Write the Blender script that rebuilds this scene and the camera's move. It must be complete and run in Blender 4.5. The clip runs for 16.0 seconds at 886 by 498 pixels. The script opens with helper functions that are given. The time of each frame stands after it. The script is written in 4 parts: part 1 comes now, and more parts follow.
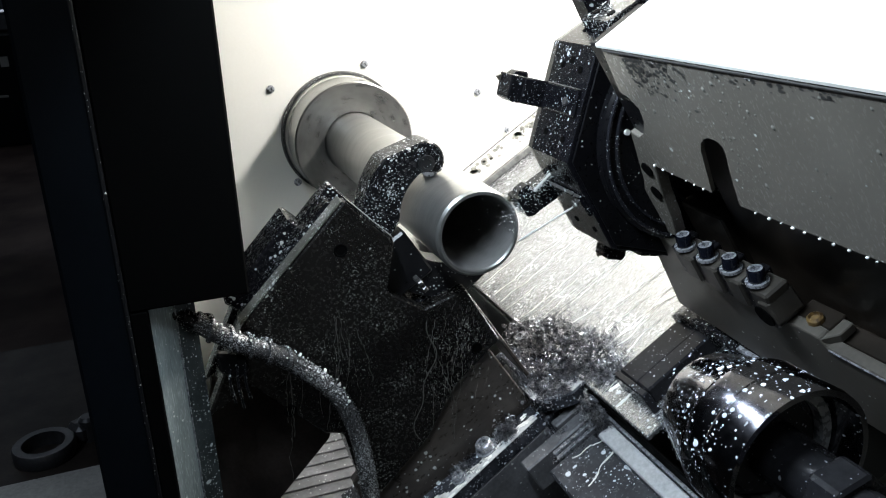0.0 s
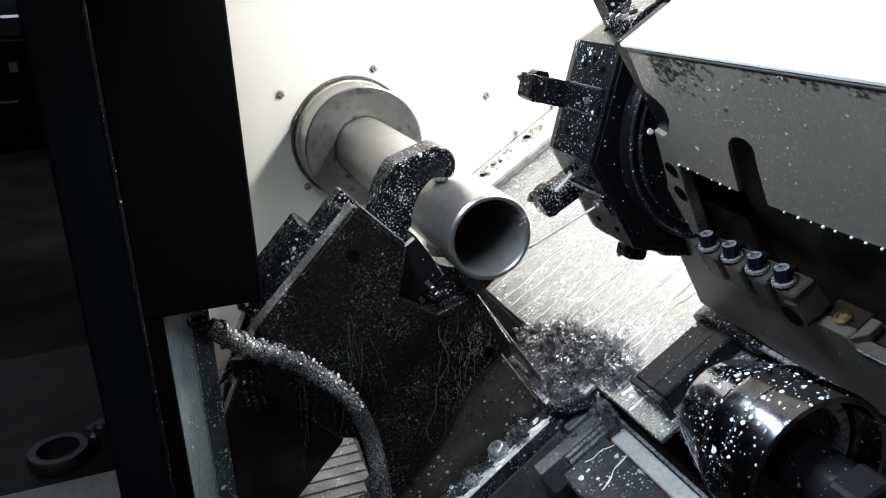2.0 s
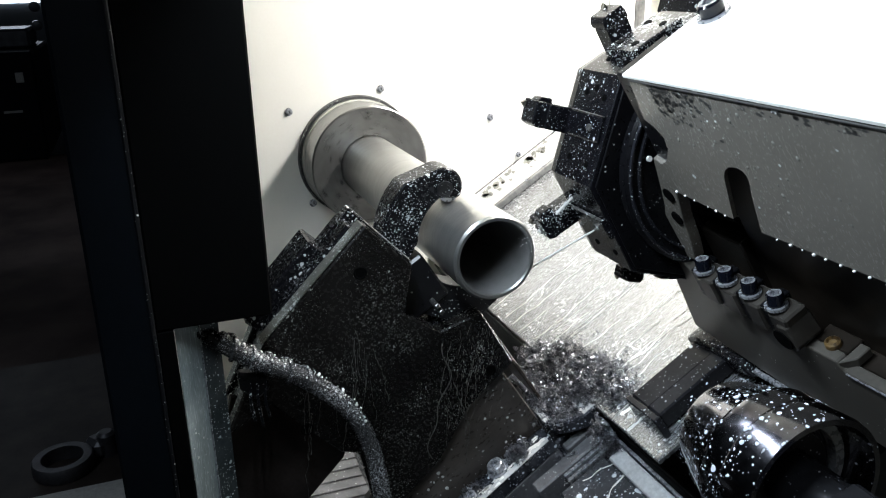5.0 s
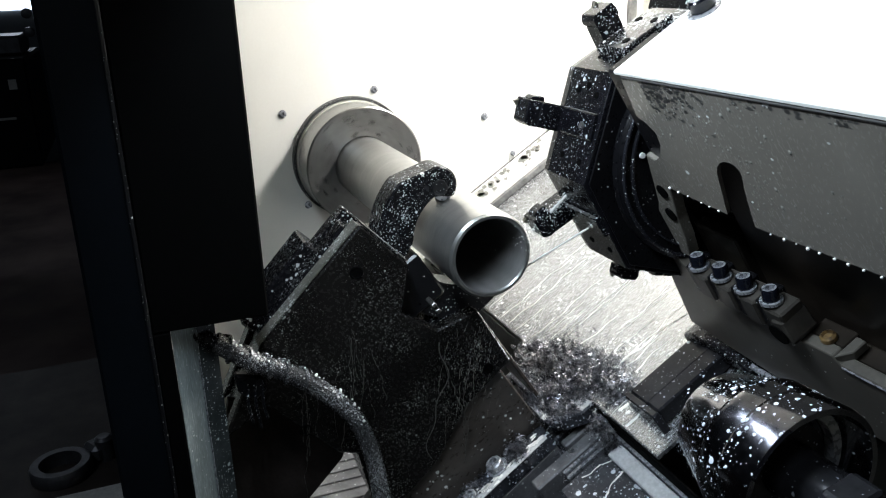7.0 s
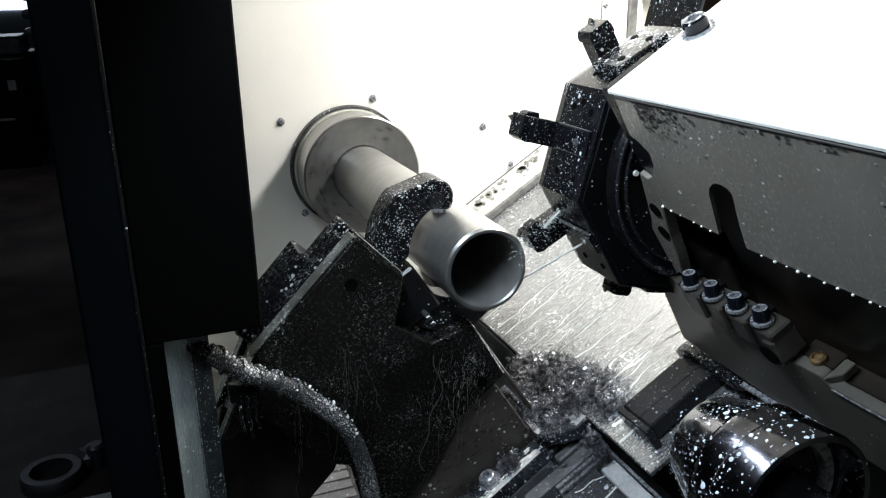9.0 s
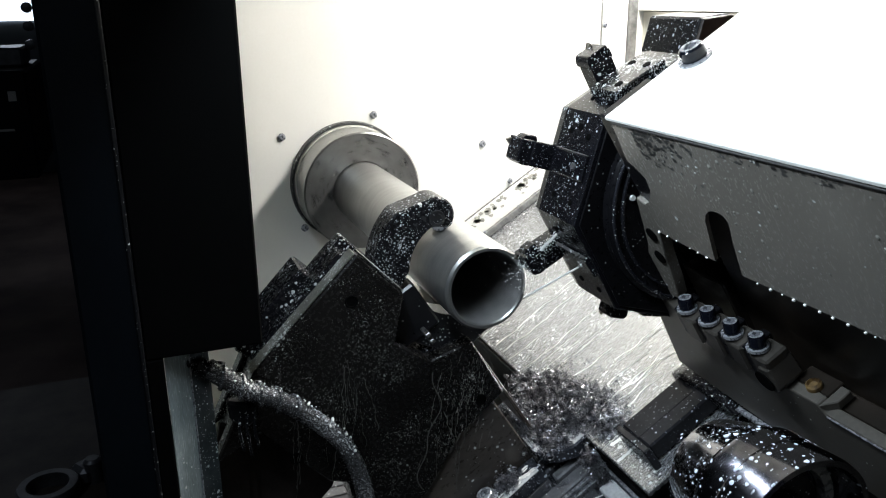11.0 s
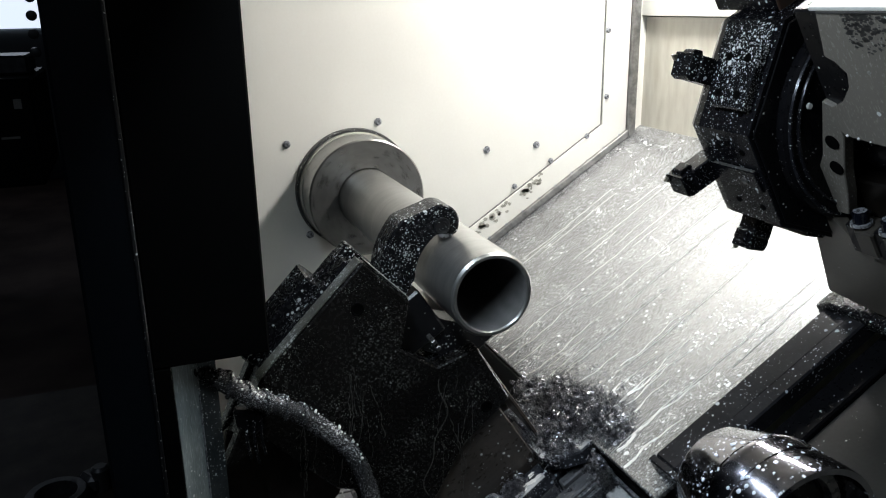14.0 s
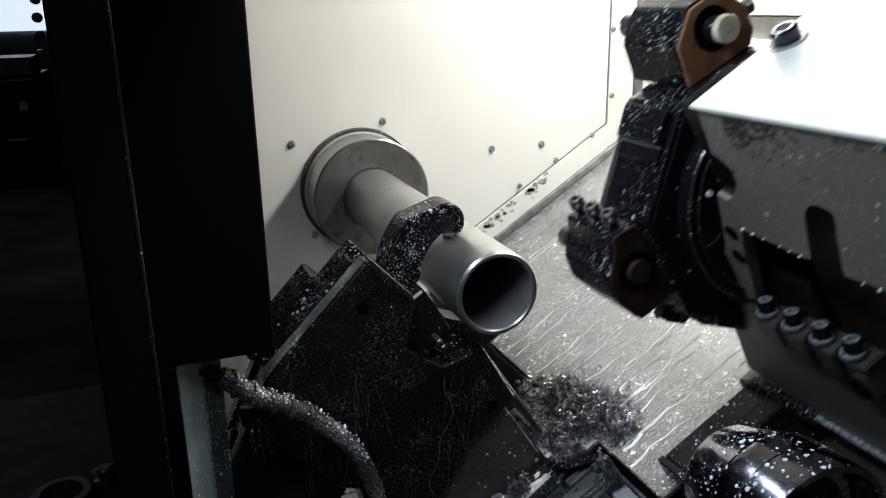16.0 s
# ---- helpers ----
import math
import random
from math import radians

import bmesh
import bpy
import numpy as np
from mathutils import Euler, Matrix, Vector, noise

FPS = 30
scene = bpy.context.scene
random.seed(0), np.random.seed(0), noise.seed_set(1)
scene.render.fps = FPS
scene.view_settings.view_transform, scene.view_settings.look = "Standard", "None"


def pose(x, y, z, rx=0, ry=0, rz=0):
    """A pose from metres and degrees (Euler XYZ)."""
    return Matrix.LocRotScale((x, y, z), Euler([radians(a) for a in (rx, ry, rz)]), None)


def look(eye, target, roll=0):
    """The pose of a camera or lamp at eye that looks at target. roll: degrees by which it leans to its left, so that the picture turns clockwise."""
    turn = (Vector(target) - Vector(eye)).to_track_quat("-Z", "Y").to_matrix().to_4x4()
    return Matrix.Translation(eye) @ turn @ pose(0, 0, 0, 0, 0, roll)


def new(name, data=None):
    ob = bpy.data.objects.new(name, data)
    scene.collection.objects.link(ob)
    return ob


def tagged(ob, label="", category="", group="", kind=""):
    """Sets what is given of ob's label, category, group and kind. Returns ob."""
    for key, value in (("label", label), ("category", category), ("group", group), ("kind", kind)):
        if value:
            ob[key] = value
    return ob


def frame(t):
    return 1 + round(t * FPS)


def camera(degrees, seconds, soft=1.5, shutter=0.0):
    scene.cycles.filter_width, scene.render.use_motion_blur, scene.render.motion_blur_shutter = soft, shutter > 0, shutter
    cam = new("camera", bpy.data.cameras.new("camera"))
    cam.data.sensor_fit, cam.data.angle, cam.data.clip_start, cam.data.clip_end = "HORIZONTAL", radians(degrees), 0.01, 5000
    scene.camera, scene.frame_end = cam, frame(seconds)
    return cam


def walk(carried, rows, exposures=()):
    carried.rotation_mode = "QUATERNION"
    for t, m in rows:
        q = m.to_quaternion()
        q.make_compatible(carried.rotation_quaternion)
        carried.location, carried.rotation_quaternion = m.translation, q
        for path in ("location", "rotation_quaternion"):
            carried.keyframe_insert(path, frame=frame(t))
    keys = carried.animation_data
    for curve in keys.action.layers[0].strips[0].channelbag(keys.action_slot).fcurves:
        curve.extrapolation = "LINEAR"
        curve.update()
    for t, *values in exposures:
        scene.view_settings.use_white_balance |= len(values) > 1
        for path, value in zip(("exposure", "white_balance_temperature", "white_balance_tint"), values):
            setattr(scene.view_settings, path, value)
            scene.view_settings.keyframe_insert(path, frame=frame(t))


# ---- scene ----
cam = camera(57.668, 16.0, soft=1.1, shutter=0.5)
EXPOSURES = [(0, 0.7), (4, 0.6), (9, 0.4), (12, 0.3), (12.6, 0.22), (13.0, -0.18), (15.4, -0.32), (16, -0.36)]
PATH = [
    (0, (1.3766, -0.3278, 1.3377), (0.0546, 0.1611, 0.8246), -2.01),
    (0.5, (1.3728, -0.3242, 1.3380), (0.0485, 0.1568, 0.8234), -2.19),
    (1, (1.3722, -0.3276, 1.3371), (0.0467, 0.1542, 0.8264), -2.27),
    (1.5, (1.3775, -0.3320, 1.3395), (0.0516, 0.1478, 0.8277), -2.54),
    (2, (1.3743, -0.3336, 1.3430), (0.0476, 0.1443, 0.8316), -2.52),
    (2.5, (1.3754, -0.3329, 1.3454), (0.0467, 0.1449, 0.8392), -2.33),
    (3, (1.3725, -0.3330, 1.3476), (0.0423, 0.1453, 0.8459), -2.13),
    (3.5, (1.3772, -0.3364, 1.3508), (0.0446, 0.1429, 0.8566), -1.66),
    (4, (1.3815, -0.3422, 1.3542), (0.0482, 0.1436, 0.8682), -1.19),
    (6.5, (1.3913, -0.3518, 1.3462), (0.0568, 0.1430, 0.8724), -1.67),
    (7, (1.3887, -0.3489, 1.3478), (0.0559, 0.1466, 0.8701), -1.97),
    (7.5, (1.3852, -0.3455, 1.3485), (0.0519, 0.1495, 0.8718), -1.47),
    (8, (1.3814, -0.3471, 1.3507), (0.0480, 0.1495, 0.8760), -1.40),
    (8.5, (1.3851, -0.3439, 1.3569), (0.0517, 0.1525, 0.8818), -1.49),
    (9, (1.3853, -0.3447, 1.3564), (0.0514, 0.1556, 0.8868), -1.08),
    (11.5, (1.3860, -0.3497, 1.3628), (0.0471, 0.1605, 0.9188), -0.51),
    (12, (1.3869, -0.3493, 1.3620), (0.0470, 0.1601, 0.9202), -0.69),
    (12.5, (1.3854, -0.3500, 1.3641), (0.0446, 0.1574, 0.9227), -0.80),
    (13, (1.3871, -0.3480, 1.3651), (0.0439, 0.1550, 0.9261), -1.12),
    (13.5, (1.3856, -0.3473, 1.3639), (0.0419, 0.1550, 0.9256), -0.87),
    (14, (1.3864, -0.3511, 1.3673), (0.0432, 0.1517, 0.9279), -0.89),
    (14.5, (1.3843, -0.3545, 1.3675), (0.0401, 0.1480, 0.9308), -1.03),
    (15, (1.3883, -0.3530, 1.3652), (0.0421, 0.1459, 0.9306), -1.04),
    (15.5, (1.3872, -0.3514, 1.3632), (0.0403, 0.1448, 0.9277), -1.13),
    (16, (1.3845, -0.3510, 1.3635), (0.0374, 0.1436, 0.9268), -1.09),
]
walk(cam, [(t, look(eye, target, roll)) for t, eye, target, roll in PATH], EXPOSURES)

# ---- world, lamps, exposure ----
AXIS_Z = 1.05          # height of the spindle axis
SLANT = 32.46          # slope of the bed in degrees
SL = pose(0, 0, AXIS_Z, SLANT)   # bed frame: x along the spindle, y up the slope, z off the bed
S_DIR = Vector((0, math.cos(radians(SLANT)), math.sin(radians(SLANT))))

world = bpy.data.worlds.new("world")
scene.world = world
world.use_nodes = True
wn = world.node_tree.nodes
wn["Background"].inputs["Color"].default_value = (0.55, 0.65, 0.8, 1)
wn["Background"].inputs["Strength"].default_value = 0.008


def area_lamp(name, eye, target, sx, sy, watts, colour=(1, 0.97, 0.9), spread=180):
    data = bpy.data.lights.new(name, "AREA")
    data.shape, data.size, data.size_y, data.energy, data.color = "RECTANGLE", sx, sy, watts, colour
    data.spread = radians(spread)
    ob = new(name, data)
    ob.matrix_world = look(eye, target)
    return ob


area_lamp("work_lamp_light", (0.40, 0.46, 1.735), (0.38, 0.30, 1.05), 0.64, 0.07, 15, (1.0, 0.99, 0.97))
area_lamp("front_lamp_light", (0.83, -0.272, 1.495), (0.90, 0.05, 1.05), 0.34, 0.006, 2.8, (0.74, 0.87, 1.0), 150)
# unseen fill from outside, added to light the bore and dark fronts
area_lamp("bore_fill_light", (1.65, -1.35, 2.45), (0.7, 0.0, 1.0), 0.5, 0.5, 4, (0.74, 0.87, 1.0))
area_lamp("shop_window_light", (-3.4, -2.6, 1.9), (0.5, -0.6, 1.0), 1.2, 1.0, 8, (0.7, 0.85, 1.0))

# ---- materials ----


def mat(name, colour, rough=0.5, metal=0.0, vary=0.25, scale=18.0, bump=0.15, fine=220.0, spots=0.0, spot_scale=150.0, stretch=(1, 1, 1), second=None, spec=0.5, spot_colour=(0.62, 0.64, 0.62), grain_amount=0.35):
    """A surface with large stains, fine grain, and, where spots > 0, dried drops of milky coolant."""
    m = bpy.data.materials.new(name)
    m.use_nodes = True
    nt = m.node_tree
    N, L = nt.nodes, nt.links
    b = N["Principled BSDF"]
    b.inputs["Metallic"].default_value = metal
    b.inputs["Specular IOR Level"].default_value = spec
    tc = N.new("ShaderNodeTexCoord")
    mp = N.new("ShaderNodeMapping")
    mp.inputs["Scale"].default_value = stretch
    L.new(tc.outputs["Object"], mp.inputs["Vector"])
    big = N.new("ShaderNodeTexNoise")
    big.inputs["Scale"].default_value, big.inputs["Detail"].default_value = scale, 6
    L.new(mp.outputs[0], big.inputs["Vector"])
    small = N.new("ShaderNodeTexNoise")
    small.inputs["Scale"].default_value, small.inputs["Detail"].default_value = fine, 3
    L.new(mp.outputs[0], small.inputs["Vector"])
    ramp = N.new("ShaderNodeMapRange")
    ramp.inputs["From Min"].default_value, ramp.inputs["From Max"].default_value = 0.32, 0.7
    L.new(big.outputs["Fac"], ramp.inputs["Value"])
    mix = N.new("ShaderNodeMix")
    mix.data_type = "RGBA"
    dark = second or tuple(c * (1 - vary) for c in colour)
    mix.inputs["A"].default_value = (*dark, 1)
    mix.inputs["B"].default_value = (*colour, 1)
    L.new(ramp.outputs[0], mix.inputs["Factor"])
    grain = N.new("ShaderNodeMix")
    grain.data_type, grain.blend_type = "RGBA", "OVERLAY"
    grain.inputs["Factor"].default_value = grain_amount
    L.new(mix.outputs["Result"], grain.inputs["A"])
    L.new(small.outputs["Fac"], grain.inputs["B"])
    out = grain.outputs["Result"]
    rr = N.new("ShaderNodeMapRange")
    rr.inputs["To Min"].default_value, rr.inputs["To Max"].default_value = max(0.03, rough - min(0.1, 0.4 * rough)), rough + min(0.1, 0.4 * rough)
    L.new(small.outputs["Fac"], rr.inputs["Value"])
    rough_out = rr.outputs[0]
    bp = N.new("ShaderNodeBump")
    bp.inputs["Strength"].default_value, bp.inputs["Distance"].default_value = bump, 0.0006
    L.new(small.outputs["Fac"], bp.inputs["Height"])
    normal = bp.outputs[0]
    if spots > 0:
        total = None
        cluster = N.new("ShaderNodeTexNoise")
        cluster.inputs["Scale"].default_value, cluster.inputs["Detail"].default_value = 26, 4
        L.new(tc.outputs["Object"], cluster.inputs["Vector"])
        crowd = N.new("ShaderNodeMapRange")
        crowd.inputs["From Min"].default_value, crowd.inputs["From Max"].default_value = 0.34, 0.66
        crowd.inputs["To Min"].default_value, crowd.inputs["To Max"].default_value = 0.45, 1.25
        L.new(cluster.outputs["Fac"], crowd.inputs["Value"])
        for k, (sc, amount) in enumerate(((spot_scale * 0.8, spots * 0.8), (spot_scale * 1.7, spots * 1.3), (spot_scale * 3.2, spots * 1.5))):
            wob = N.new("ShaderNodeTexNoise")
            wob.inputs["Scale"].default_value, wob.inputs["Detail"].default_value = sc * 1.1, 2
            L.new(tc.outputs["Object"], wob.inputs["Vector"])
            shift = N.new("ShaderNodeVectorMath")
            shift.operation = "MULTIPLY_ADD"
            shift.inputs[1].default_value = (0.55 / sc,) * 3
            L.new(wob.outputs["Color"], shift.inputs[0])
            L.new(tc.outputs["Object"], shift.inputs[2])
            v = N.new("ShaderNodeTexVoronoi")
            v.inputs["Scale"].default_value = sc
            L.new(shift.outputs[0], v.inputs["Vector"])
            sep = N.new("ShaderNodeSeparateColor")
            L.new(v.outputs["Color"], sep.inputs[0])
            # drop radius: a random share of the cells carries one
            size = N.new("ShaderNodeMapRange")
            size.inputs["From Min"].default_value, size.inputs["From Max"].default_value = 1 - amount, 1.0
            size.inputs["To Min"].default_value, size.inputs["To Max"].default_value = 0.0, 1.0
            L.new(sep.outputs[0], size.inputs["Value"])
            few = N.new("ShaderNodeMath")
            few.operation = "POWER"
            few.inputs[1].default_value = 1.7
            L.new(size.outputs[0], few.inputs[0])
            wide = N.new("ShaderNodeMath")
            wide.operation = "MULTIPLY"
            L.new(few.outputs[0], wide.inputs[0])
            L.new(crowd.outputs[0], wide.inputs[1])
            half = N.new("ShaderNodeMath")
            half.operation = "MULTIPLY"
            half.inputs[1].default_value = 0.46
            L.new(wide.outputs[0], half.inputs[0])
            less = N.new("ShaderNodeMath")
            less.operation = "SUBTRACT"
            L.new(half.outputs[0], less.inputs[0])
            L.new(v.outputs["Distance"], less.inputs[1])
            gain = N.new("ShaderNodeMath")
            gain.operation, gain.use_clamp = "MULTIPLY", True
            L.new(less.outputs[0], gain.inputs[0])
            gain.inputs[1].default_value = 14
            if total is None:
                total = gain.outputs[0]
            else:
                mx = N.new("ShaderNodeMath")
                mx.operation = "MAXIMUM"
                L.new(total, mx.inputs[0])
                L.new(gain.outputs[0], mx.inputs[1])
                total = mx.outputs[0]
        wet = N.new("ShaderNodeMix")
        wet.data_type = "RGBA"
        L.new(total, wet.inputs["Factor"])
        L.new(out, wet.inputs["A"])
        wet.inputs["B"].default_value = (*spot_colour, 1)
        out = wet.outputs["Result"]
        if metal > 0:
            dm = N.new("ShaderNodeMapRange")
            dm.inputs["To Min"].default_value, dm.inputs["To Max"].default_value = metal, 0.0
            L.new(total, dm.inputs["Value"])
            L.new(dm.outputs[0], b.inputs["Metallic"])
        b2 = N.new("ShaderNodeBump")
        b2.inputs["Strength"].default_value, b2.inputs["Distance"].default_value = 0.6, 0.0012
        L.new(total, b2.inputs["Height"])
        L.new(normal, b2.inputs["Normal"])
        normal = b2.outputs[0]
    L.new(out, b.inputs["Base Color"])
    L.new(rough_out, b.inputs["Roughness"])
    L.new(normal, b.inputs["Normal"])
    return m


CREAM = mat("cream_paint", (0.79, 0.78, 0.725), 0.42, 0, 0.09, 4, 0.04, grain_amount=0.08)
CREAM_PANEL = mat("cream_panel_paint", (0.58, 0.55, 0.47), 0.4, 0, 0.10, 5, 0.03, 60, stretch=(1, 1, 0.25))
STEEL_SHEET = mat("wet_steel_sheet", (0.41, 0.416, 0.425), 0.265, 0.8, 0.16, 9, 0.06, stretch=(7, 0.7, 1), spots=0.60, spot_scale=155, spot_colour=(0.76, 0.77, 0.77))
TURNED = mat("turned_steel", (0.37, 0.365, 0.35), 0.30, 0.9, 0.15, 12, 0.12, 90, stretch=(14, 1, 1))
TUBE_STEEL = mat("tube_steel", (0.42, 0.42, 0.405), 0.34, 0.88, 0.15, 8, 0.10, 120, stretch=(10, 1, 1))
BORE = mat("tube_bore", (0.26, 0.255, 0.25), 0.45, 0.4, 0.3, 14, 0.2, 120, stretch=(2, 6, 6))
BLACK = mat("black_oily_steel", (0.008, 0.008, 0.0095), 0.26, 0.0, 0.4, 20, 0.2, spots=0.40, spot_scale=205, spot_colour=(0.56, 0.58, 0.58), spec=0.22)
DISC_BLACK = mat("black_disc_steel", (0.007, 0.007, 0.009), 0.24, 0.0, 0.4, 24, 0.15, spots=0.20, spot_scale=240, spot_colour=(0.50, 0.53, 0.55), spec=0.22)
BLACK_PLATE = mat("black_wet_plate", (0.012, 0.0108, 0.010), 0.26, 0.0, 0.5, 10, 0.12, spots=0.23, spot_scale=230, spot_colour=(0.30, 0.31, 0.285), spec=0.25)
# brown light on the dark plates is put into the base colour
BROWN_PLATE = mat("brown_lit_plate", (0.085, 0.072, 0.062), 0.3, 0.1, 0.6, 12, 0.1, spots=0.10, spot_scale=120, stretch=(1, 0.5, 1))
BLACK_DRY = mat("black_oxide_steel", (0.008, 0.008, 0.0095), 0.32, 0.0, 0.4, 30, 0.2, spots=0.07, spot_scale=200)
# second tone streaks brownish reflections and their gradient into the grey
GREY_PAINT = mat("grey_paint_reflections", (0.20, 0.185, 0.16), 0.25, 0, 0.2, 5, 0.01, 600, stretch=(1, 1, 0.4), second=(0.135, 0.123, 0.105), spots=0.02, spot_scale=110, grain_amount=0.12)
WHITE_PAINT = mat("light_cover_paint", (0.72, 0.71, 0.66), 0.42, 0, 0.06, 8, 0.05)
CONE_STEEL = mat("polished_black_steel", (0.22, 0.215, 0.24), 0.16, 1.0, 0.3, 30, 0.02, 160, spots=0.22, spot_scale=190, spot_colour=(0.72, 0.76, 0.85))
CONE_STEEL.node_tree.nodes["Principled BSDF"].inputs["Coat Weight"].default_value = 0.7
CONE_STEEL.node_tree.nodes["Principled BSDF"].inputs["Coat Roughness"].default_value = 0.05
SLIDE_BLACK = mat("black_slide_steel", (0.022, 0.022, 0.025), 0.24, 0.0, 0.5, 14, 0.06, spots=0.15, spot_scale=165, spec=0.15, spot_colour=(0.40, 0.43, 0.48))
RUBBER = mat("black_rubber_hose", (0.06, 0.06, 0.062), 0.25, 0, 0.3, 420, 0.5, 900, spots=0.85, spot_scale=420, second=(0.01, 0.01, 0.01), spot_colour=(0.70, 0.71, 0.72))
BOLT = mat("bolt_steel", (0.42, 0.43, 0.46), 0.28, 0.6, 0.3, 60, 0.1)
RUST = mat("rusty_orange_steel", (0.26, 0.115, 0.045), 0.55, 0.1, 0.5, 45, 0.3, second=(0.10, 0.05, 0.03))
# RUST darkened: shade on this holder's rear is put into the colour
RUST_SHADED = mat("shaded_rusty_steel", (0.040, 0.021, 0.013), 0.35, 0.1, 0.5, 45, 0.2, second=(0.010, 0.007, 0.005))
RAIL = mat("galvanised_angle", (0.30, 0.30, 0.29), 0.4, 0.6, 0.5, 60, 0.3, 260)
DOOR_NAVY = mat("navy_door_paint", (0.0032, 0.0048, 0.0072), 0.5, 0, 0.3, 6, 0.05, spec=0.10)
# near-zero black paints in shade: unlit door inside, holes, gaps
SHADE_BLACK = mat("shade_black", (0.0015, 0.0015, 0.0015), 0.9, 0, 0.3, 9, 0.08, spec=0.04)
GUARD = mat("wet_grey_guard", (0.38, 0.43, 0.43), 0.25, 0.1, 0.5, 9, 0.1, stretch=(4, 4, 0.5), spots=0.10, spot_scale=120, second=(0.17, 0.20, 0.20))
GUARD_DARK = mat("wet_dark_guard", (0.05, 0.06, 0.062), 0.2, 0.1, 0.5, 20, 0.1, spots=0.42, spot_scale=170, spot_colour=(0.45, 0.5, 0.5))
WORN_STEEL = mat("wet_worn_steel", (0.46, 0.47, 0.49), 0.28, 0.4, 0.6, 30, 0.2, spots=0.25, spot_scale=140, second=(0.17, 0.175, 0.19))
BASE_STEEL = mat("oily_machined_steel", (0.16, 0.155, 0.15), 0.3, 0.7, 0.6, 16, 0.2, spots=0.22, spot_scale=130)
BED_STEEL = mat("swarf_stained_steel", (0.13, 0.135, 0.155), 0.25, 0.5, 0.8, 45, 0.3, spots=0.34, spot_scale=120, second=(0.03, 0.032, 0.04), spot_colour=(0.66, 0.70, 0.76))
DARK_PAN = mat("dark_chip_pan", (0.03, 0.029, 0.027), 0.35, 0.2, 0.5, 9, 0.2, spots=0.03)
CHIP = mat("steel_swarf", (0.55, 0.55, 0.58), 0.3, 0.85, 0.6, 120, 0.1, second=(0.05, 0.05, 0.065))
MILK = mat("milky_coolant", (0.80, 0.80, 0.77), 0.15, 0, 0.05, 40, 0.02)
MIST = mat("thin_coolant", (0.20, 0.19, 0.17), 0.2, 0, 0.1, 60, 0.0)
SHOP_FLOOR = mat("oily_shop_floor", (0.085, 0.060, 0.053), 0.8, 0, 0.5, 3, 0.2, second=(0.035, 0.024, 0.021), spec=0.06)
SHOP_WALL = mat("shop_wall_paint", (0.20, 0.22, 0.24), 0.7, 0, 0.2, 2, 0.1)
TABLE_TOP = mat("worn_grey_table", (0.42, 0.41, 0.39), 0.5, 0, 0.3, 9, 0.1)
TABLE_DARK = mat("dark_table_steel", (0.050, 0.040, 0.036), 0.6, 0, 0.7, 14, 0.2, spec=0.1, second=(0.016, 0.013, 0.012))
CASTING = mat("dark_cast_iron", (0.07, 0.07, 0.078), 0.4, 0.6, 0.4, 40, 0.4)
WALL_CHIP = mat("flaked_wall_paint", (0.46, 0.45, 0.39), 0.6, 0, 0.5, 90, 0.4)
DEEP_BLACK = mat("deep_black_steel", (0.005, 0.005, 0.006), 0.30, 0, 0.3, 30, 0.12, spots=0.03, spot_scale=190, spec=0.14)
SADDLE_PAINT = mat("dark_grey_paint", (0.088, 0.079, 0.066), 0.42, 0, 0.3, 9, 0.1, spots=0.02, spot_scale=110)
CHIPPED = mat("chipped_dark_primer", (0.035, 0.033, 0.030), 0.7, 0, 0.5, 90, 0.4)
SCREW_BLACK = mat("glossy_black_screw", (0.005, 0.006, 0.010), 0.12, 0, 0.3, 60, 0.03, spec=0.4)
INSERT = mat("carbide_insert", (0.16, 0.15, 0.12), 0.3, 0.8, 0.3, 80, 0.1)
INNER_BROWN = mat("brown_black_inner", (0.022, 0.017, 0.013), 0.34, 0, 0.6, 14, 0.1, spec=0.25, second=(0.006, 0.005, 0.004))
RING_BLACK = mat("polished_ring_black", (0.03, 0.031, 0.038), 0.2, 0.5, 0.3, 40, 0.05, spots=0.2, spot_scale=300)
# coolant drops, crowded and whitened to paint in the lamp's reflection
DROPS_GLARE = mat("black_steel_drops_and_glare", (0.012, 0.012, 0.014), 0.16, 0.0, 0.4, 24, 0.1, spots=0.95, spot_scale=230, spot_colour=(0.70, 0.72, 0.72))
DROP_PLATE = mat("dark_plate_large_drops", (0.075, 0.077, 0.085), 0.25, 0.1, 0.5, 30, 0.1, spots=0.42, spot_scale=95, spot_colour=(0.60, 0.63, 0.68))
PALE_WET = mat("pale_wet_steel", (0.56, 0.565, 0.57), 0.4, 0.0, 0.25, 14, 0.08, second=(0.38, 0.385, 0.39))
CLAMP_GREY = mat("oily_clamp_grey", (0.048, 0.043, 0.037), 0.4, 0, 0.5, 30, 0.1, spec=0.3)
PLUG = mat("rusty_brass", (0.22, 0.14, 0.05), 0.4, 0.3, 0.6, 160, 0.3, second=(0.03, 0.016, 0.010))
KNOB = mat("cream_plastic", (0.62, 0.60, 0.46), 0.4, 0, 0.2, 40, 0.05)
GREY_WEB = mat("grey_machined_web", (0.22, 0.22, 0.23), 0.34, 0.3, 0.5, 22, 0.1, spots=0.08, spot_scale=120, second=(0.11, 0.11, 0.115))
FLANGE_PALE = mat("pale_flange", (0.50, 0.49, 0.44), 0.4, 0.1, 0.1, 12, 0.03)
RING_WET = mat("wet_seal_rubber", (0.03, 0.03, 0.03), 0.4, 0, 0.4, 40, 0.2, spots=0.3, spot_scale=260)


